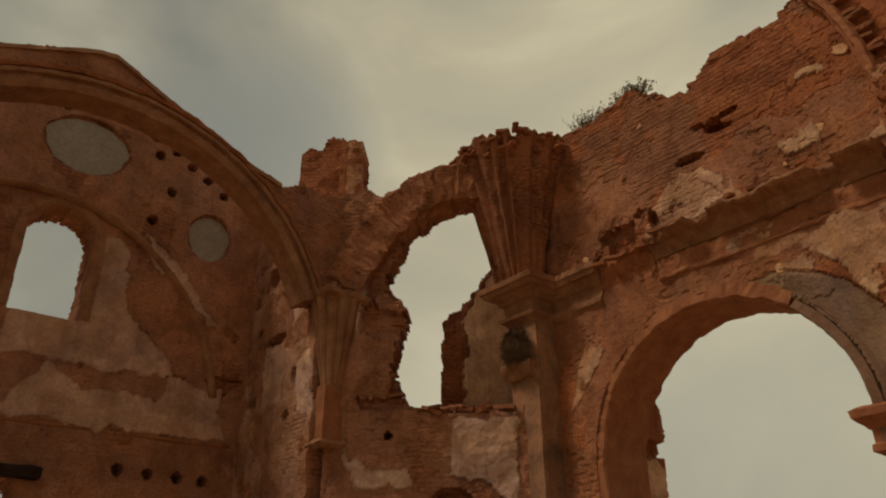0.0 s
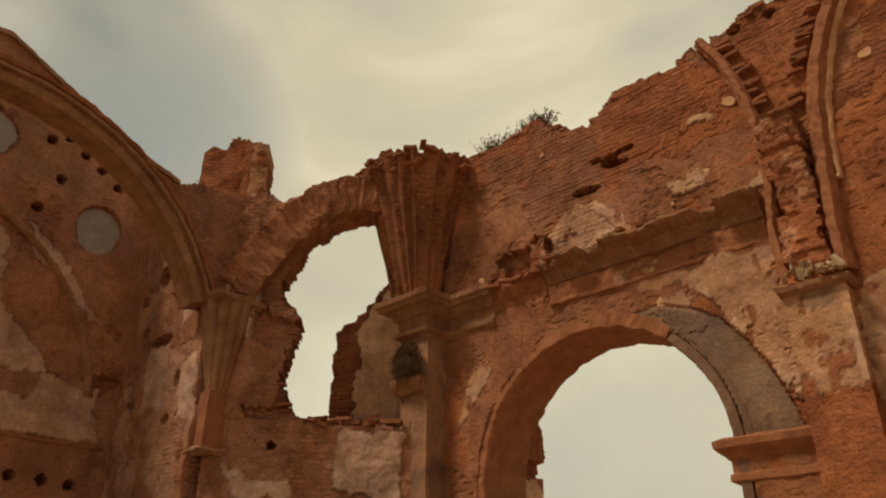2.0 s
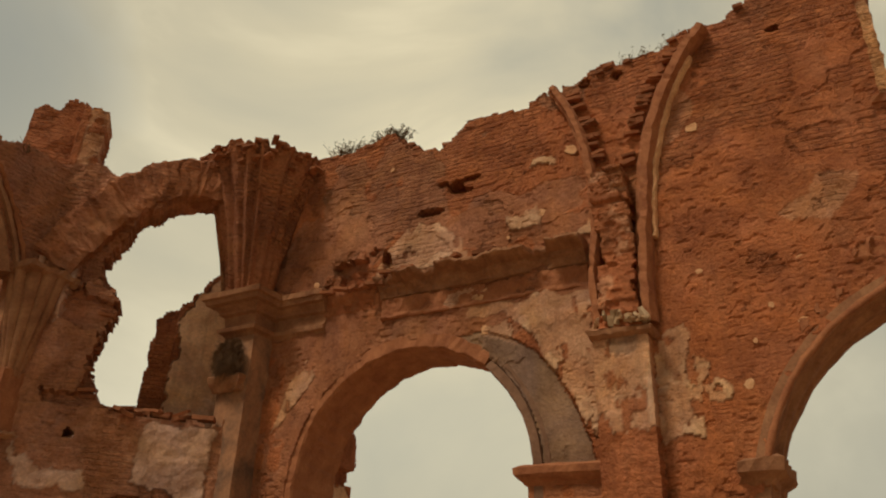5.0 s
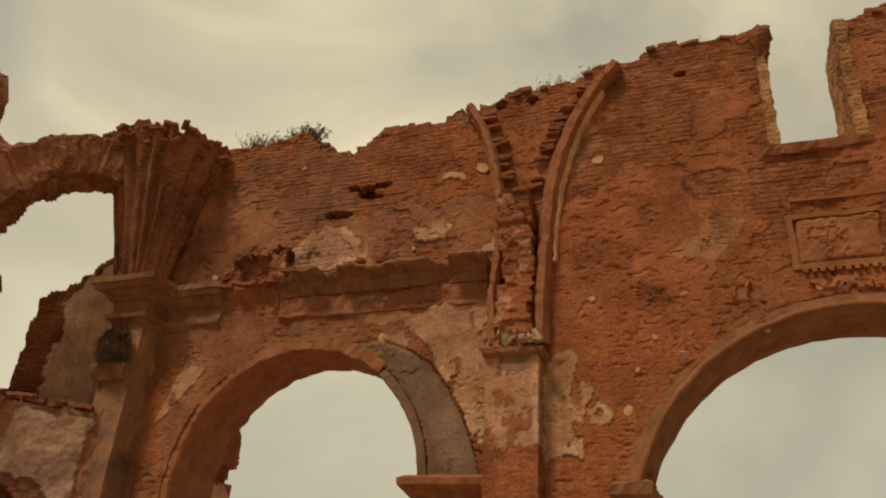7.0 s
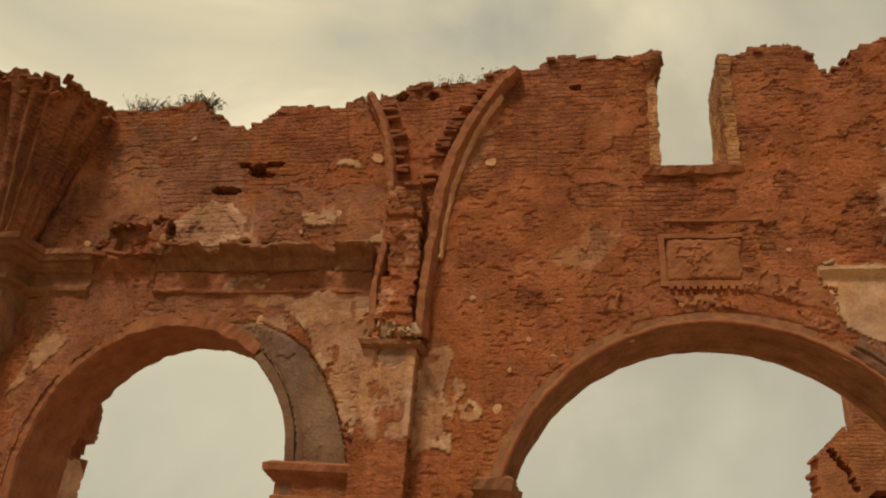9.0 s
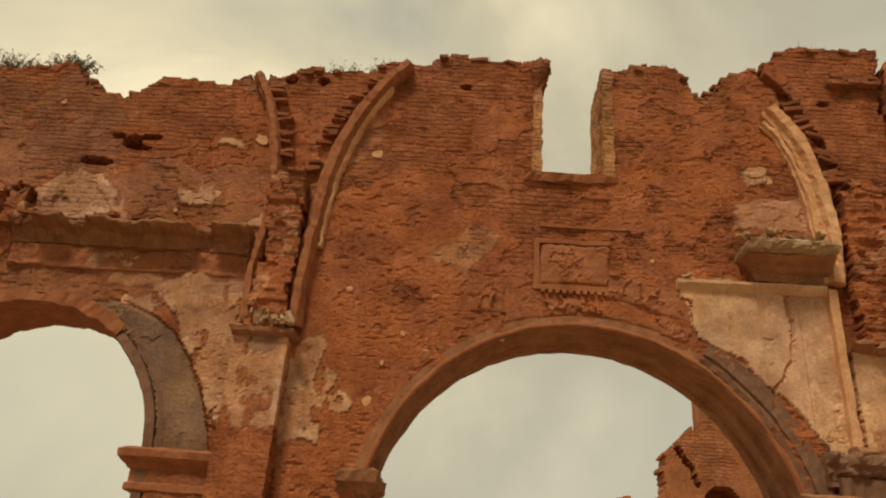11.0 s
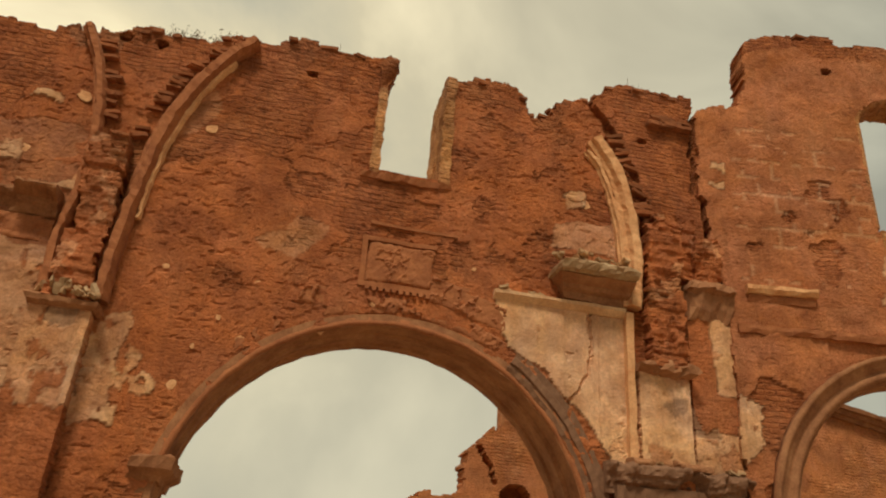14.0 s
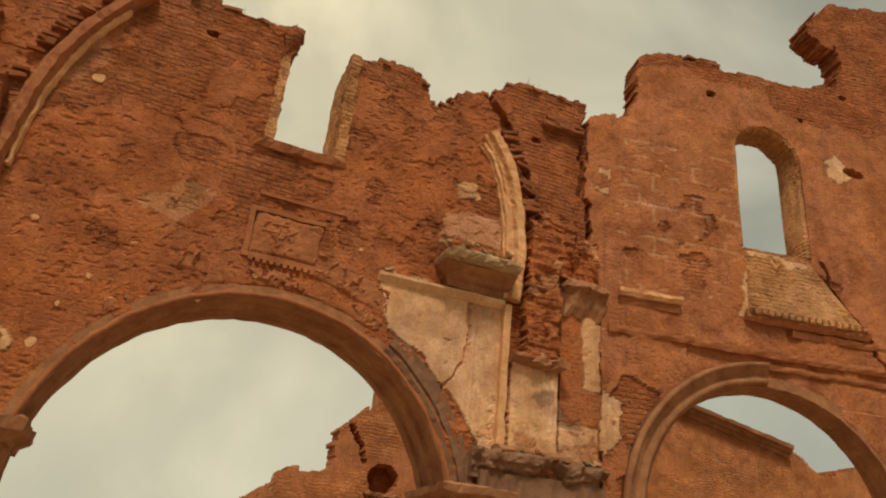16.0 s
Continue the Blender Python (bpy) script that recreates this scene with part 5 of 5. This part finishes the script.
# ---- stucco reliefs over the wide arch ----
rel = new("stucco_relief")
tagged(rel, "worn stucco cartouche relief over the wide arch", "relief", kind="structure")
for n_, x0, x1, z0, z1 in (("frame_bar", 0.88, 2.0, 6.90, 6.96), ("frame_bar", 0.88, 2.1, 6.16, 6.24), ("frame_bar", 0.88, 0.95, 6.2, 6.95), ("frame_bar", 0.95, 2.3, 7.18, 7.22), ("frame_bar", 2.0, 2.75, 6.30, 6.36)):
    part(n_, box_bm(x0, x1, 9.976, 10.05, z0, z1, 0.03, x0), RIB, rel)


def relief_panel(name, x0, x1, z0, z1, amp, freq, seed, label, shape=None):
    """Stucco relief standing out from the wall, fading into it round its edge."""
    n, m = int((x1 - x0) / 0.022), int((z1 - z0) / 0.022)
    bm = bmesh.new()
    gx, gz = np.meshgrid(np.linspace(x0, x1, n + 1), np.linspace(z0, z1, m + 1))
    f = fbm(gx, gz, freq, seed, 4)
    h = amp * (0.35 * np.clip((f - 0.38) / 0.2, 0, 1) + 0.65 * np.clip(1.0 - abs(f - 0.47) / 0.045, 0, 1) ** 0.6) + 0.02 * fbm(gx, gz, freq * 4, seed + 3)
    edge = np.minimum(np.minimum(gx - x0, x1 - gx), np.minimum(gz - z0, z1 - gz)) + (fbm(gx, gz, 5.0, seed + 5) - 0.5) * 0.12
    if shape:
        edge = np.minimum(edge, shape(gx, gz))
    h = np.where(edge > 0.03, h * np.clip((edge - 0.02) / 0.07, 0, 1) - 0.02 * (edge < 0.05), -0.07)
    on = edge > 0.03
    vs = {}

    def vert(j, i):
        if (j, i) not in vs:
            vs[j, i] = bm.verts.new((gx[j, i], 9.985 - h[j, i], gz[j, i]))
        return vs[j, i]
    for j in range(m):
        for i in range(n):
            if on[j:j + 2, i:i + 2].any():
                bm.faces.new((vert(j, i), vert(j, i + 1), vert(j + 1, i + 1), vert(j + 1, i)))
    return part(name, bm, RIB, rel, label)


relief_panel("figure_relief", 0.94, 2.0, 6.2, 6.92, 0.045, 4.2, 3, "weathered relief figures")
relief_panel("rosette", 0.0, 0.5, 5.7, 6.1, 0.10, 5.0, 8, "lump of leaf ornament")
relief_panel("garland", 1.9, 3.2, 5.7, 6.55, 0.07, 4.0, 12, "crumbled garland relief", lambda x, z: 0.26 - abs(z - (6.3 - 0.30 * (x - 1.9))))
relief_panel("arch_crust", -0.9, 3.9, 4.6, 6.1, 0.05, 3.2, 21, "crust of broken stucco along the arch", lambda x, z: 0.17 - abs(np.hypot(x - A2[0], z - A2[1]) - A2[2] - 0.3) - 0.35 * (fbm(x, z, 3.2, 5) > 0.42))
for i in range(11):
    part("bead", box_bm(0.98 + i * 0.1, 1.04 + i * 0.1, 9.945, 10.02, 6.10, 6.15, 0.012, i), RIB, rel)
for x, z, r_ in ((1.16, 5.89, 0.07), (-0.62, 4.9 + 0.2, 0.06), (-0.52, 5.95, 0.05), (-1.78, 5.98, 0.05), (-1.1, 6.62, 0.03)):
    bm = bmesh.new()
    lump(bm, (x, 9.99, z), r_ * 0.9, x, (1.2, 0.28, 0.75), 2)
    tagged(part("plaster_stub", bm, RIBPALE), "small pale stub of stucco stuck on the wall", "plaster stub", "stucco stubs", "structure")

# ---- chapel wall behind the first arch, wall stub behind the canted opening ----
CH = Matrix(((0, -1, 0, -8.58), (1, 0, 0, 0), (0, 0, 1, 0), (0, 0, 0, 1)))


def chapel_solid(x, z):
    bx, bz = bricky(x, z, 0.16, 91)
    edge = np.interp(bz, [0, 3.5, 4.46, 4.92, 5.5, 5.9, 6.2], [11.95, 11.9, 11.97, 11.72, 11.9, 12.3, 12.8])
    return (bx < edge) & (bz < 6.3)


grid_wall("wall_chapel", CH, 11.10, 13.6, -0.3, 6.4, 0.5, chapel_solid, lambda x, z: (fbm(x, z, 1.2, 92) - 0.47) * 0.15 + ellipse(x, z, 11.25, 4.35, 0.16, 0.26) * 0.3 + ((z > 3.75) & (z < 4.05) & (x > 11.3)) * 0.16,
          lambda x, z: (patch(x, z, [(11.1, 2.5), (11.1, 3.7), (11.4, 3.75), (11.9, 3.6), (12.3, 2.0)], 0.08, 93).astype(float), (fbm(x, z, 1, 94) > 0.5) * 1.0, 0 * x), label="broken chapel side wall seen through the arch")
SB = CANT @ Matrix.Translation((0, 1.3, 0))
STOP = poly_top([(-1.5, 6.4), (-1.35, 6.75), (-1.0, 7.0), (-0.75, 7.15), (-0.55, 7.6), (-0.3, 7.8), (0.6, 7.8)])


def stub_solid(x, z):
    bx, bz = bricky(x, z, 0.12, 95)
    return (bz < STOP(bx)) & (bx > -1.42 - 0.05 * (6.5 - bz) * 0.6)


grid_wall("wall_stub", SB, -1.7, 0.5, -0.3, 8.0, 0.6, stub_solid, lambda x, z: (fbm(x, z, 1.2, 96) - 0.47) * 0.10 + 0.12 * (x < -1.08),
          lambda x, z: (0.95 * patch(x, z, [(-1.05, 4.3), (-0.95, 5.3), (-1.05, 6.6), (-0.5, 7.6), (0.4, 7.6), (0.4, 4.3)], 0.12, 97), 0 * x, 0 * x), label="broken wall stub with pale plaster behind the opening")

# ---- brick building behind the church ----
YB = 18.0
FTOP = poly_top([(3.45, 4.48), (4.62, 4.62), (4.66, 5.6), (5.2, 6.05), (5.75, 6.55), (7.5, 7.6), (10, 8.5), (14, 8.25), (15.56, 8.0), (19.2, 7.4), (20.3, 6.8), (21.4, 7.1), (22.6, 7.4), (27, 7.4)])


def far_solid(x, z):
    bx, bz = bricky(x, z, 0.16, 98)
    return bz < FTOP(bx)


far = grid_wall("brick_facade", Matrix.Translation((0, YB, 0)), 3.4, 26.0, -0.3, 8.8, 0.7, far_solid,
                lambda x, z: (fbm(x, z, 0.8, 99) - 0.47) * 0.08 + ellipse(x, z, 5.95, 4.6, 0.36, 0.36) * 0.45 + (abs(x - 5.2 - (5.6 - z) * 0.5 + 0.2 * fbm(x, z, 3, 9)) < 0.05) * (z > 4.9) * (z < 5.8) * 0.2,
                lambda x, z: (0 * x, (fbm(x, z, 0.7, 100) > 0.55) * 0.6, 0 * x), step=0.06, mat=BACK, label="", category="")
del far["kind"]
house = new("ruined_house")
tagged(house, "roofless brick house with a round niche behind the church", "house", kind="structure")
far.parent = house
sweep("eaves", [((x, YB, float(FTOP(x)) + 0.02), (0, 0, 1), (0, -1, 0)) for x in np.arange(13.0, 19.2, 0.2)], [(-0.30, -0.05), (-0.30, 0.06), (-0.2, 0.10), (-0.18, 0.18), (-0.08, 0.22), (-0.06, 0.32), (0.05, 0.34), (0.08, -0.3)], STONE, house, "stepped brick eaves cornice", wobble=0.03, smooth=False)
rings("niche_ring", [(4.2, 5.5, 6.4, 17.93, 18.02), (4.26, 5.5, 6.4, 17.93, 18.02)], STONE, house, "sill of the round niche", wobble=0.03)
rings("side_wall", tall(-0.3, 4.3, 3.45, 3.9, 18.6, 24.0, 1.0), BACK, house, wobble=0.05)

# ---- broken bricks lying on the wall tops ----
brick_mesh = []
for k in range(5):
    bm = box_bm(-0.14, 0.14, -0.07, 0.07, 0.0, 0.055, 0.014, k * 3.1)
    me = bpy.data.meshes.new("brick")
    bm.to_mesh(me)
    bm.free()
    me.materials.append(RUBBLE)
    brick_mesh.append(me)
rb = random.Random(11)


def brick_at(parent, p, rz, tilt=0.25, mesh=None, scale=1.0):
    ob = new("brick", mesh or rb.choice(brick_mesh))
    ob.parent = parent
    ob.matrix_world = Matrix.LocRotScale(p, Euler((rb.uniform(-tilt, tilt), rb.uniform(-tilt, tilt), rz)), Vector((1, 1, 1)) * scale)
    return ob


for x in np.arange(-8.3, 6.5, 0.115):
    if 0.75 < x < 2.1:
        continue
    y = 10.06 + rb.uniform(0, 0.22)
    brick_at(wall_nave, (x + rb.uniform(-.05, .05), y, float(top_nave(x)) - 0.06 + rb.uniform(-0.05, 0.035)), rb.choice((0, 1.57)) + rb.uniform(-0.25, 0.25), 0.10)
for x, z in [(v[0], v[1]) for v in smooth_pts([(1.6, 12.35, 0), (1.8, 12.5, 0), (3.0, 12.72, 0), (3.3, 12.42, 0), (4.7, 12.42, 0), (6.0, 12.75, 0)], 12)]:
    brick_at(wall_bay, BAY @ Vector((x, 0.1 + rb.uniform(0, 0.2), z - 0.05)), rb.uniform(-0.4, 0.1), 0.12)
# bricks left of a string course near the crack
for i in range(16):
    brick_at(wall_nave, (rb.uniform(5.72, 6.34), 9.95, 10.13 + rb.uniform(-0.09, 0.08)), rb.uniform(-.15, .15), 0.08, scale=rb.uniform(0.8, 1.2))
# toothed brick ends beside the ribs
for i in range(22):
    t = rb.random()
    brick_at(wall_nave, (-2.58 + 0.18 * t + 0.85 * t ** 2.2 + rb.uniform(-.06, .05), 9.93, 7.85 + 2.05 * t), rb.uniform(-.2, .5), 0.15, scale=rb.uniform(0.7, 1.0))
for i in range(14):
    t = rb.random()
    brick_at(wall_nave, (5.40 - 0.10 * t - 0.5 * t ** 2 + rb.uniform(-.04, .06), 9.92, 7.9 + 1.8 * t), rb.uniform(-.2, .5), 0.25, scale=rb.uniform(0.8, 1.2))
for i in range(12):
    t = rb.random()
    brick_at(wall_nave, (-3.02 - 0.25 * t - 0.25 * t * t + rb.uniform(-.04, .06), 9.93, 7.8 + 1.85 * t), rb.uniform(-.3, .3), 0.15, scale=rb.uniform(0.7, 1.0))
# rubble crown of the vault springing
for i in range(34):
    a = radians(rb.uniform(-140, 5))
    r_ = rb.uniform(0.75, 1.34)
    brick_at(fan, (corner.x + r_ * math.cos(a), corner.y + r_ * math.sin(a), 9.40 + rb.uniform(-0.22, 0.24)), rb.uniform(0, 3.1), 0.6, scale=rb.uniform(0.5, 1.0))
# ragged jambs of the canted opening
for i in range(14):
    z = rb.uniform(4.5, 7.3)
    x = -float(np.interp(z, [4.5, 5.25, 6.2, 6.6, 7.3], [2.0, 2.3, 2.08, 2.2, 2.4])) - 0.10
    brick_at(wall_cant, CANT @ Vector((x + rb.uniform(-0.05, 0.04), rb.uniform(0.05, 0.6), z)), rb.uniform(0.3, 1.2), 0.12)
for i in range(22):
    brick_at(wall_cant, CANT @ Vector((rb.uniform(-1.95, -0.3), rb.uniform(0.0, 0.4), 4.46 + rb.uniform(-0.04, 0.08))), rb.uniform(0, 3.1), 0.35, scale=rb.uniform(0.8, 1.4))

# pale plaster fragments on the second pier's cap, rubble on the third
frag = []
for k in range(4):
    bm = box_bm(-0.10, 0.10, -0.05, 0.05, -0.025, 0.03, 0.035, k * 2.3)
    me = bpy.data.meshes.new("fragment")
    bm.to_mesh(me)
    bm.free()
    me.materials.append(PALESTONE)
    frag.append(me)


def rubble_heap(name, label, x0, x1, y, z, n, parts, height=0.14, tilt=1.5):
    heap = new(name)
    tagged(heap, label, "rubble", kind="structure")
    heap.location = (0, 0, 0)
    for i in range(n):
        u = rb.random()
        ob = new("fragment", rb.choice(parts))
        ob.parent = heap
        ob.matrix_world = Matrix.LocRotScale((x0 + (x1 - x0) * u, y + rb.uniform(-0.06, 0.2), z + rb.uniform(0, height)), Euler((rb.uniform(-tilt, tilt), rb.uniform(-tilt, tilt), rb.uniform(0, 3))), Vector((1, 1, 1)) * rb.uniform(0.5, 1.05))


rubble_heap("plaster_rubble", "pale broken plaster pieces lying on the pilaster cap", -3.22, -2.48, 9.62, 5.24, 38, frag)
rubble_heap("plaster_rubble", "pale plaster rubble on the broken cornice block", 3.0, 3.9, 9.93, 6.43, 9, frag, 0.02, tilt=0.4)
rubble_heap("plaster_rubble", "pale plaster rubble on the broken cornice block", 3.82, 4.95, 9.62, 7.04, 20, frag, 0.07, tilt=0.4)
rubble_heap("brick_rubble", "broken bricks on the dark pier ledge", 4.8, 6.8, 9.78, 4.08, 9, frag, 0.02, tilt=0.35)


# ---- dry plants on the wall tops ----
def shrub(name, x, y, z, h, spread, stems, leaves, seed, label):
    r = random.Random(seed)
    ob = new(name)
    tagged(ob, label, "shrub", "plants on the walls")
    ob.location = (x, y, z)
    bs, bl = bmesh.new(), bmesh.new()
    for i in range(stems):
        a, lean = r.uniform(0, 6.28), r.uniform(0.1, 1.0)
        p = Vector((r.uniform(-.2, .2) * spread, r.uniform(-.2, .2) * spread * 0.5, -0.05))
        d_ = Vector((math.cos(a) * lean * spread, math.sin(a) * lean * spread * 0.6, h)) / 5
        w = 0.013
        prev = None
        for k in range(6):
            ring = [bs.verts.new(p + Vector((w * math.cos(q), w * math.sin(q), 0))) for q in (0, 2.1, 4.2)]
            if prev:
                for m in range(3):
                    bs.faces.new((prev[m], prev[(m + 1) % 3], ring[(m + 1) % 3], ring[m]))
            prev = ring
            if k > 1:
                for _ in range(leaves):
                    c = p + Vector((r.uniform(-1, 1), r.uniform(-1, 1), r.uniform(-1, 1))) * 0.045
                    u_, v_ = Vector((r.uniform(-1, 1), r.uniform(-1, 1), r.uniform(-1, 1))).normalized() * r.uniform(0.02, 0.045), Vector((r.uniform(-1, 1), r.uniform(-1, 1), r.uniform(-1, 1))).normalized() * 0.012
                    bl.faces.new([bl.verts.new(c - u_), bl.verts.new(c + v_), bl.verts.new(c + u_), bl.verts.new(c - v_)])
            p = p + d_ + Vector((r.uniform(-1, 1), r.uniform(-1, 1), r.uniform(-.5, .5))) * 0.035
            w *= 0.72
    part("stems", bs, TWIG, ob)
    if leaves:
        part("leaves", bl, LEAF, ob)
    else:
        bl.free()
    return ob


shrub("dry_shrub", -8.2, 10.25, 9.62, 0.42, 0.55, 70, 2, 1, "dry thorny shrub on the broken wall top")
shrub("dry_shrub", -7.85, 10.3, 9.66, 0.34, 0.5, 50, 2, 2, "dry thorny shrub on the broken wall top")
shrub("dark_shrub", -7.15, 10.25, 9.68, 0.36, 0.42, 70, 9, 3, "dense dark green shrub on the wall top")
shrub("dry_grass_tuft", -3.95, 10.25, 9.55, 0.34, 0.35, 22, 0, 4, "sparse dry weeds on the wall top")
shrub("dry_grass_tuft", -2.35, 10.3, 9.92, 0.26, 0.5, 60, 1, 5, "dry weeds on the wall top")
shrub("dry_grass_tuft", -1.85, 10.3, 9.95, 0.30, 0.5, 60, 1, 6, "dry weeds on the wall top")
shrub("dry_grass_tuft", 0.05, 10.3, 10.25, 0.22, 0.4, 26, 0, 7, "sparse dry weeds on the wall top")
shrub("dry_grass_tuft", 5.5, 10.3, 10.85, 0.42, 0.3, 10, 0, 8, "thin dry stalks on the wall top")
shrub("dry_grass_tuft", -11.95, 6.2, 8.6, 0.22, 0.4, 24, 0, 10, "dry weeds on the arch wall")
# hanging dead bush on the corner pier
nest = new("dead_bush")
tagged(nest, "dark dead bush hanging on the corner pier below its capital", "bush", "plants on the walls")
nest.location = (-9.56, 9.4, 5.58)
nest.scale = (1.2, 1.1, 1.15)
r = random.Random(3)
bs = bmesh.new()
for i in range(1300):
    a, u = r.uniform(0, 6.28), r.random() ** 0.5
    p = Vector((0.26 * u * math.cos(a), -0.02 - 0.16 * (1 - u * u) + r.uniform(-.03, .03), 0.28 * u * math.sin(a)))
    q = p + Vector((r.uniform(-.08, .08), r.uniform(-.12, .02), r.uniform(-.24, .06)))
    w = Vector((r.uniform(-1, 1), r.uniform(-1, 1), r.uniform(-1, 1))).normalized() * 0.009
    s_ = w.cross(q - p).normalized() * 0.009
    bs.faces.new([bs.verts.new(p - w), bs.verts.new(p + w), bs.verts.new(q)])
    bs.faces.new([bs.verts.new(p - s_), bs.verts.new(p + s_), bs.verts.new(q)])
part("twig_mat", bs, TWIG, nest)
bm = bmesh.new()
lump(bm, (0, 0.12, 0.02), 0.12, 4, (1, 0.5, 1.1), 3)
part("matted_core", bm, DARK, nest)
rings("broken_corbel", [(5.0, -9.85, -9.3, 9.42, 9.6), (5.1, -9.9, -9.26, 9.34, 9.6), (5.22, -9.88, -9.24, 9.30, 9.6), (5.28, -9.8, -9.3, 9.38, 9.6)], STONE, pier1, "broken moulding under the bush", wobble=0.05, seed=12)

rings("lintel", [(3.36, -14.82, -14.55, 0.4, 3.3), (3.5, -14.82, -14.55, 0.4, 3.3), (3.56, -14.82, -14.6, 0.4, 3.25)], DARK, wall_end, "dark timber lintel", wobble=0.03).matrix_world = Matrix()

# broken bricks and plaster on top of the cornice
for i in range(34):
    x = rb.uniform(-8.1, -3.4)
    brick_at(corn, (x, 9.86 + rb.uniform(-0.1, 0.1), (6.80 if x > -6.9 else 6.64) + rb.uniform(-0.03, 0.02)), rb.uniform(-.5, .5), 0.2, scale=rb.uniform(0.6, 1.1))

# plaster flakes still sticking to the nave wall
flake = []
for k in range(4):
    me = bpy.data.meshes.new("plaster_flake")
    fb = bmesh.new()
    n = 11
    ring = [fb.verts.new((0.13 * (1 + 0.5 * noise.noise(Vector((math.cos(6.283 * i / n) * 2, math.sin(6.283 * i / n) * 2, k * 3.7)))) * math.cos(6.283 * i / n), 0, 0.10 * (1 + 0.6 * noise.noise(Vector((math.cos(6.283 * i / n) * 2, math.sin(6.283 * i / n) * 2, k * 5.1)))) * math.sin(6.283 * i / n))) for i in range(n)]
    f = fb.faces.new(ring)
    ex = bmesh.ops.extrude_face_region(fb, geom=[f])
    for v in ex["geom"]:
        if isinstance(v, bmesh.types.BMVert):
            v.co = Vector((v.co.x * 0.88, -0.022, v.co.z * 0.88))
    bmesh.ops.recalc_face_normals(fb, faces=fb.faces)
    fb.to_mesh(me)
    fb.free()
    me.materials.append(RIBPALE)
    flake.append(me)
for x, z, sc in ((-1.62, 8.30, 1.0), (4.42, 8.18, 0.9), (-3.5, 8.45, 1.1), (-4.05, 7.42, 1.0), (-8.35, 6.95, 0.7), (-5.0, 5.6, 0.8), (-3.6, 5.3, 0.9), (-1.35, 4.35, 0.8), (-1.2, 4.9, 0.4), (0.45, 5.35, 0.4),
                 (-0.95, 5.35, 0.45), (2.6, 6.7, 0.4), (-6.9, 9.0, 0.5), (-7.6, 6.62, 0.5), (-4.6, 7.1, 0.4), (-3.28, 7.1, 0.6)):
    fo = new("plaster_flake", rb.choice(flake))
    fo.parent = wall_nave
    fo.matrix_world = Matrix.LocRotScale((x, 9.985, z), Euler((0, rb.uniform(0, 6), 0)), Vector((sc * 0.8, 0.45, sc * 0.8)))

# loose brick ends in the broken top of the vault springing
for i in range(46):
    a, u = radians(rb.uniform(-140, 0)), rb.random() ** 0.6
    r = 0.95 + 0.20 * u + rb.uniform(-0.02, 0.05)
    brick_at(fan, (corner.x + r * math.cos(a), corner.y + r * math.sin(a), 9.08 + 0.46 * u), a + rb.uniform(-0.35, 0.35), 0.15, scale=rb.uniform(0.8, 1.15))
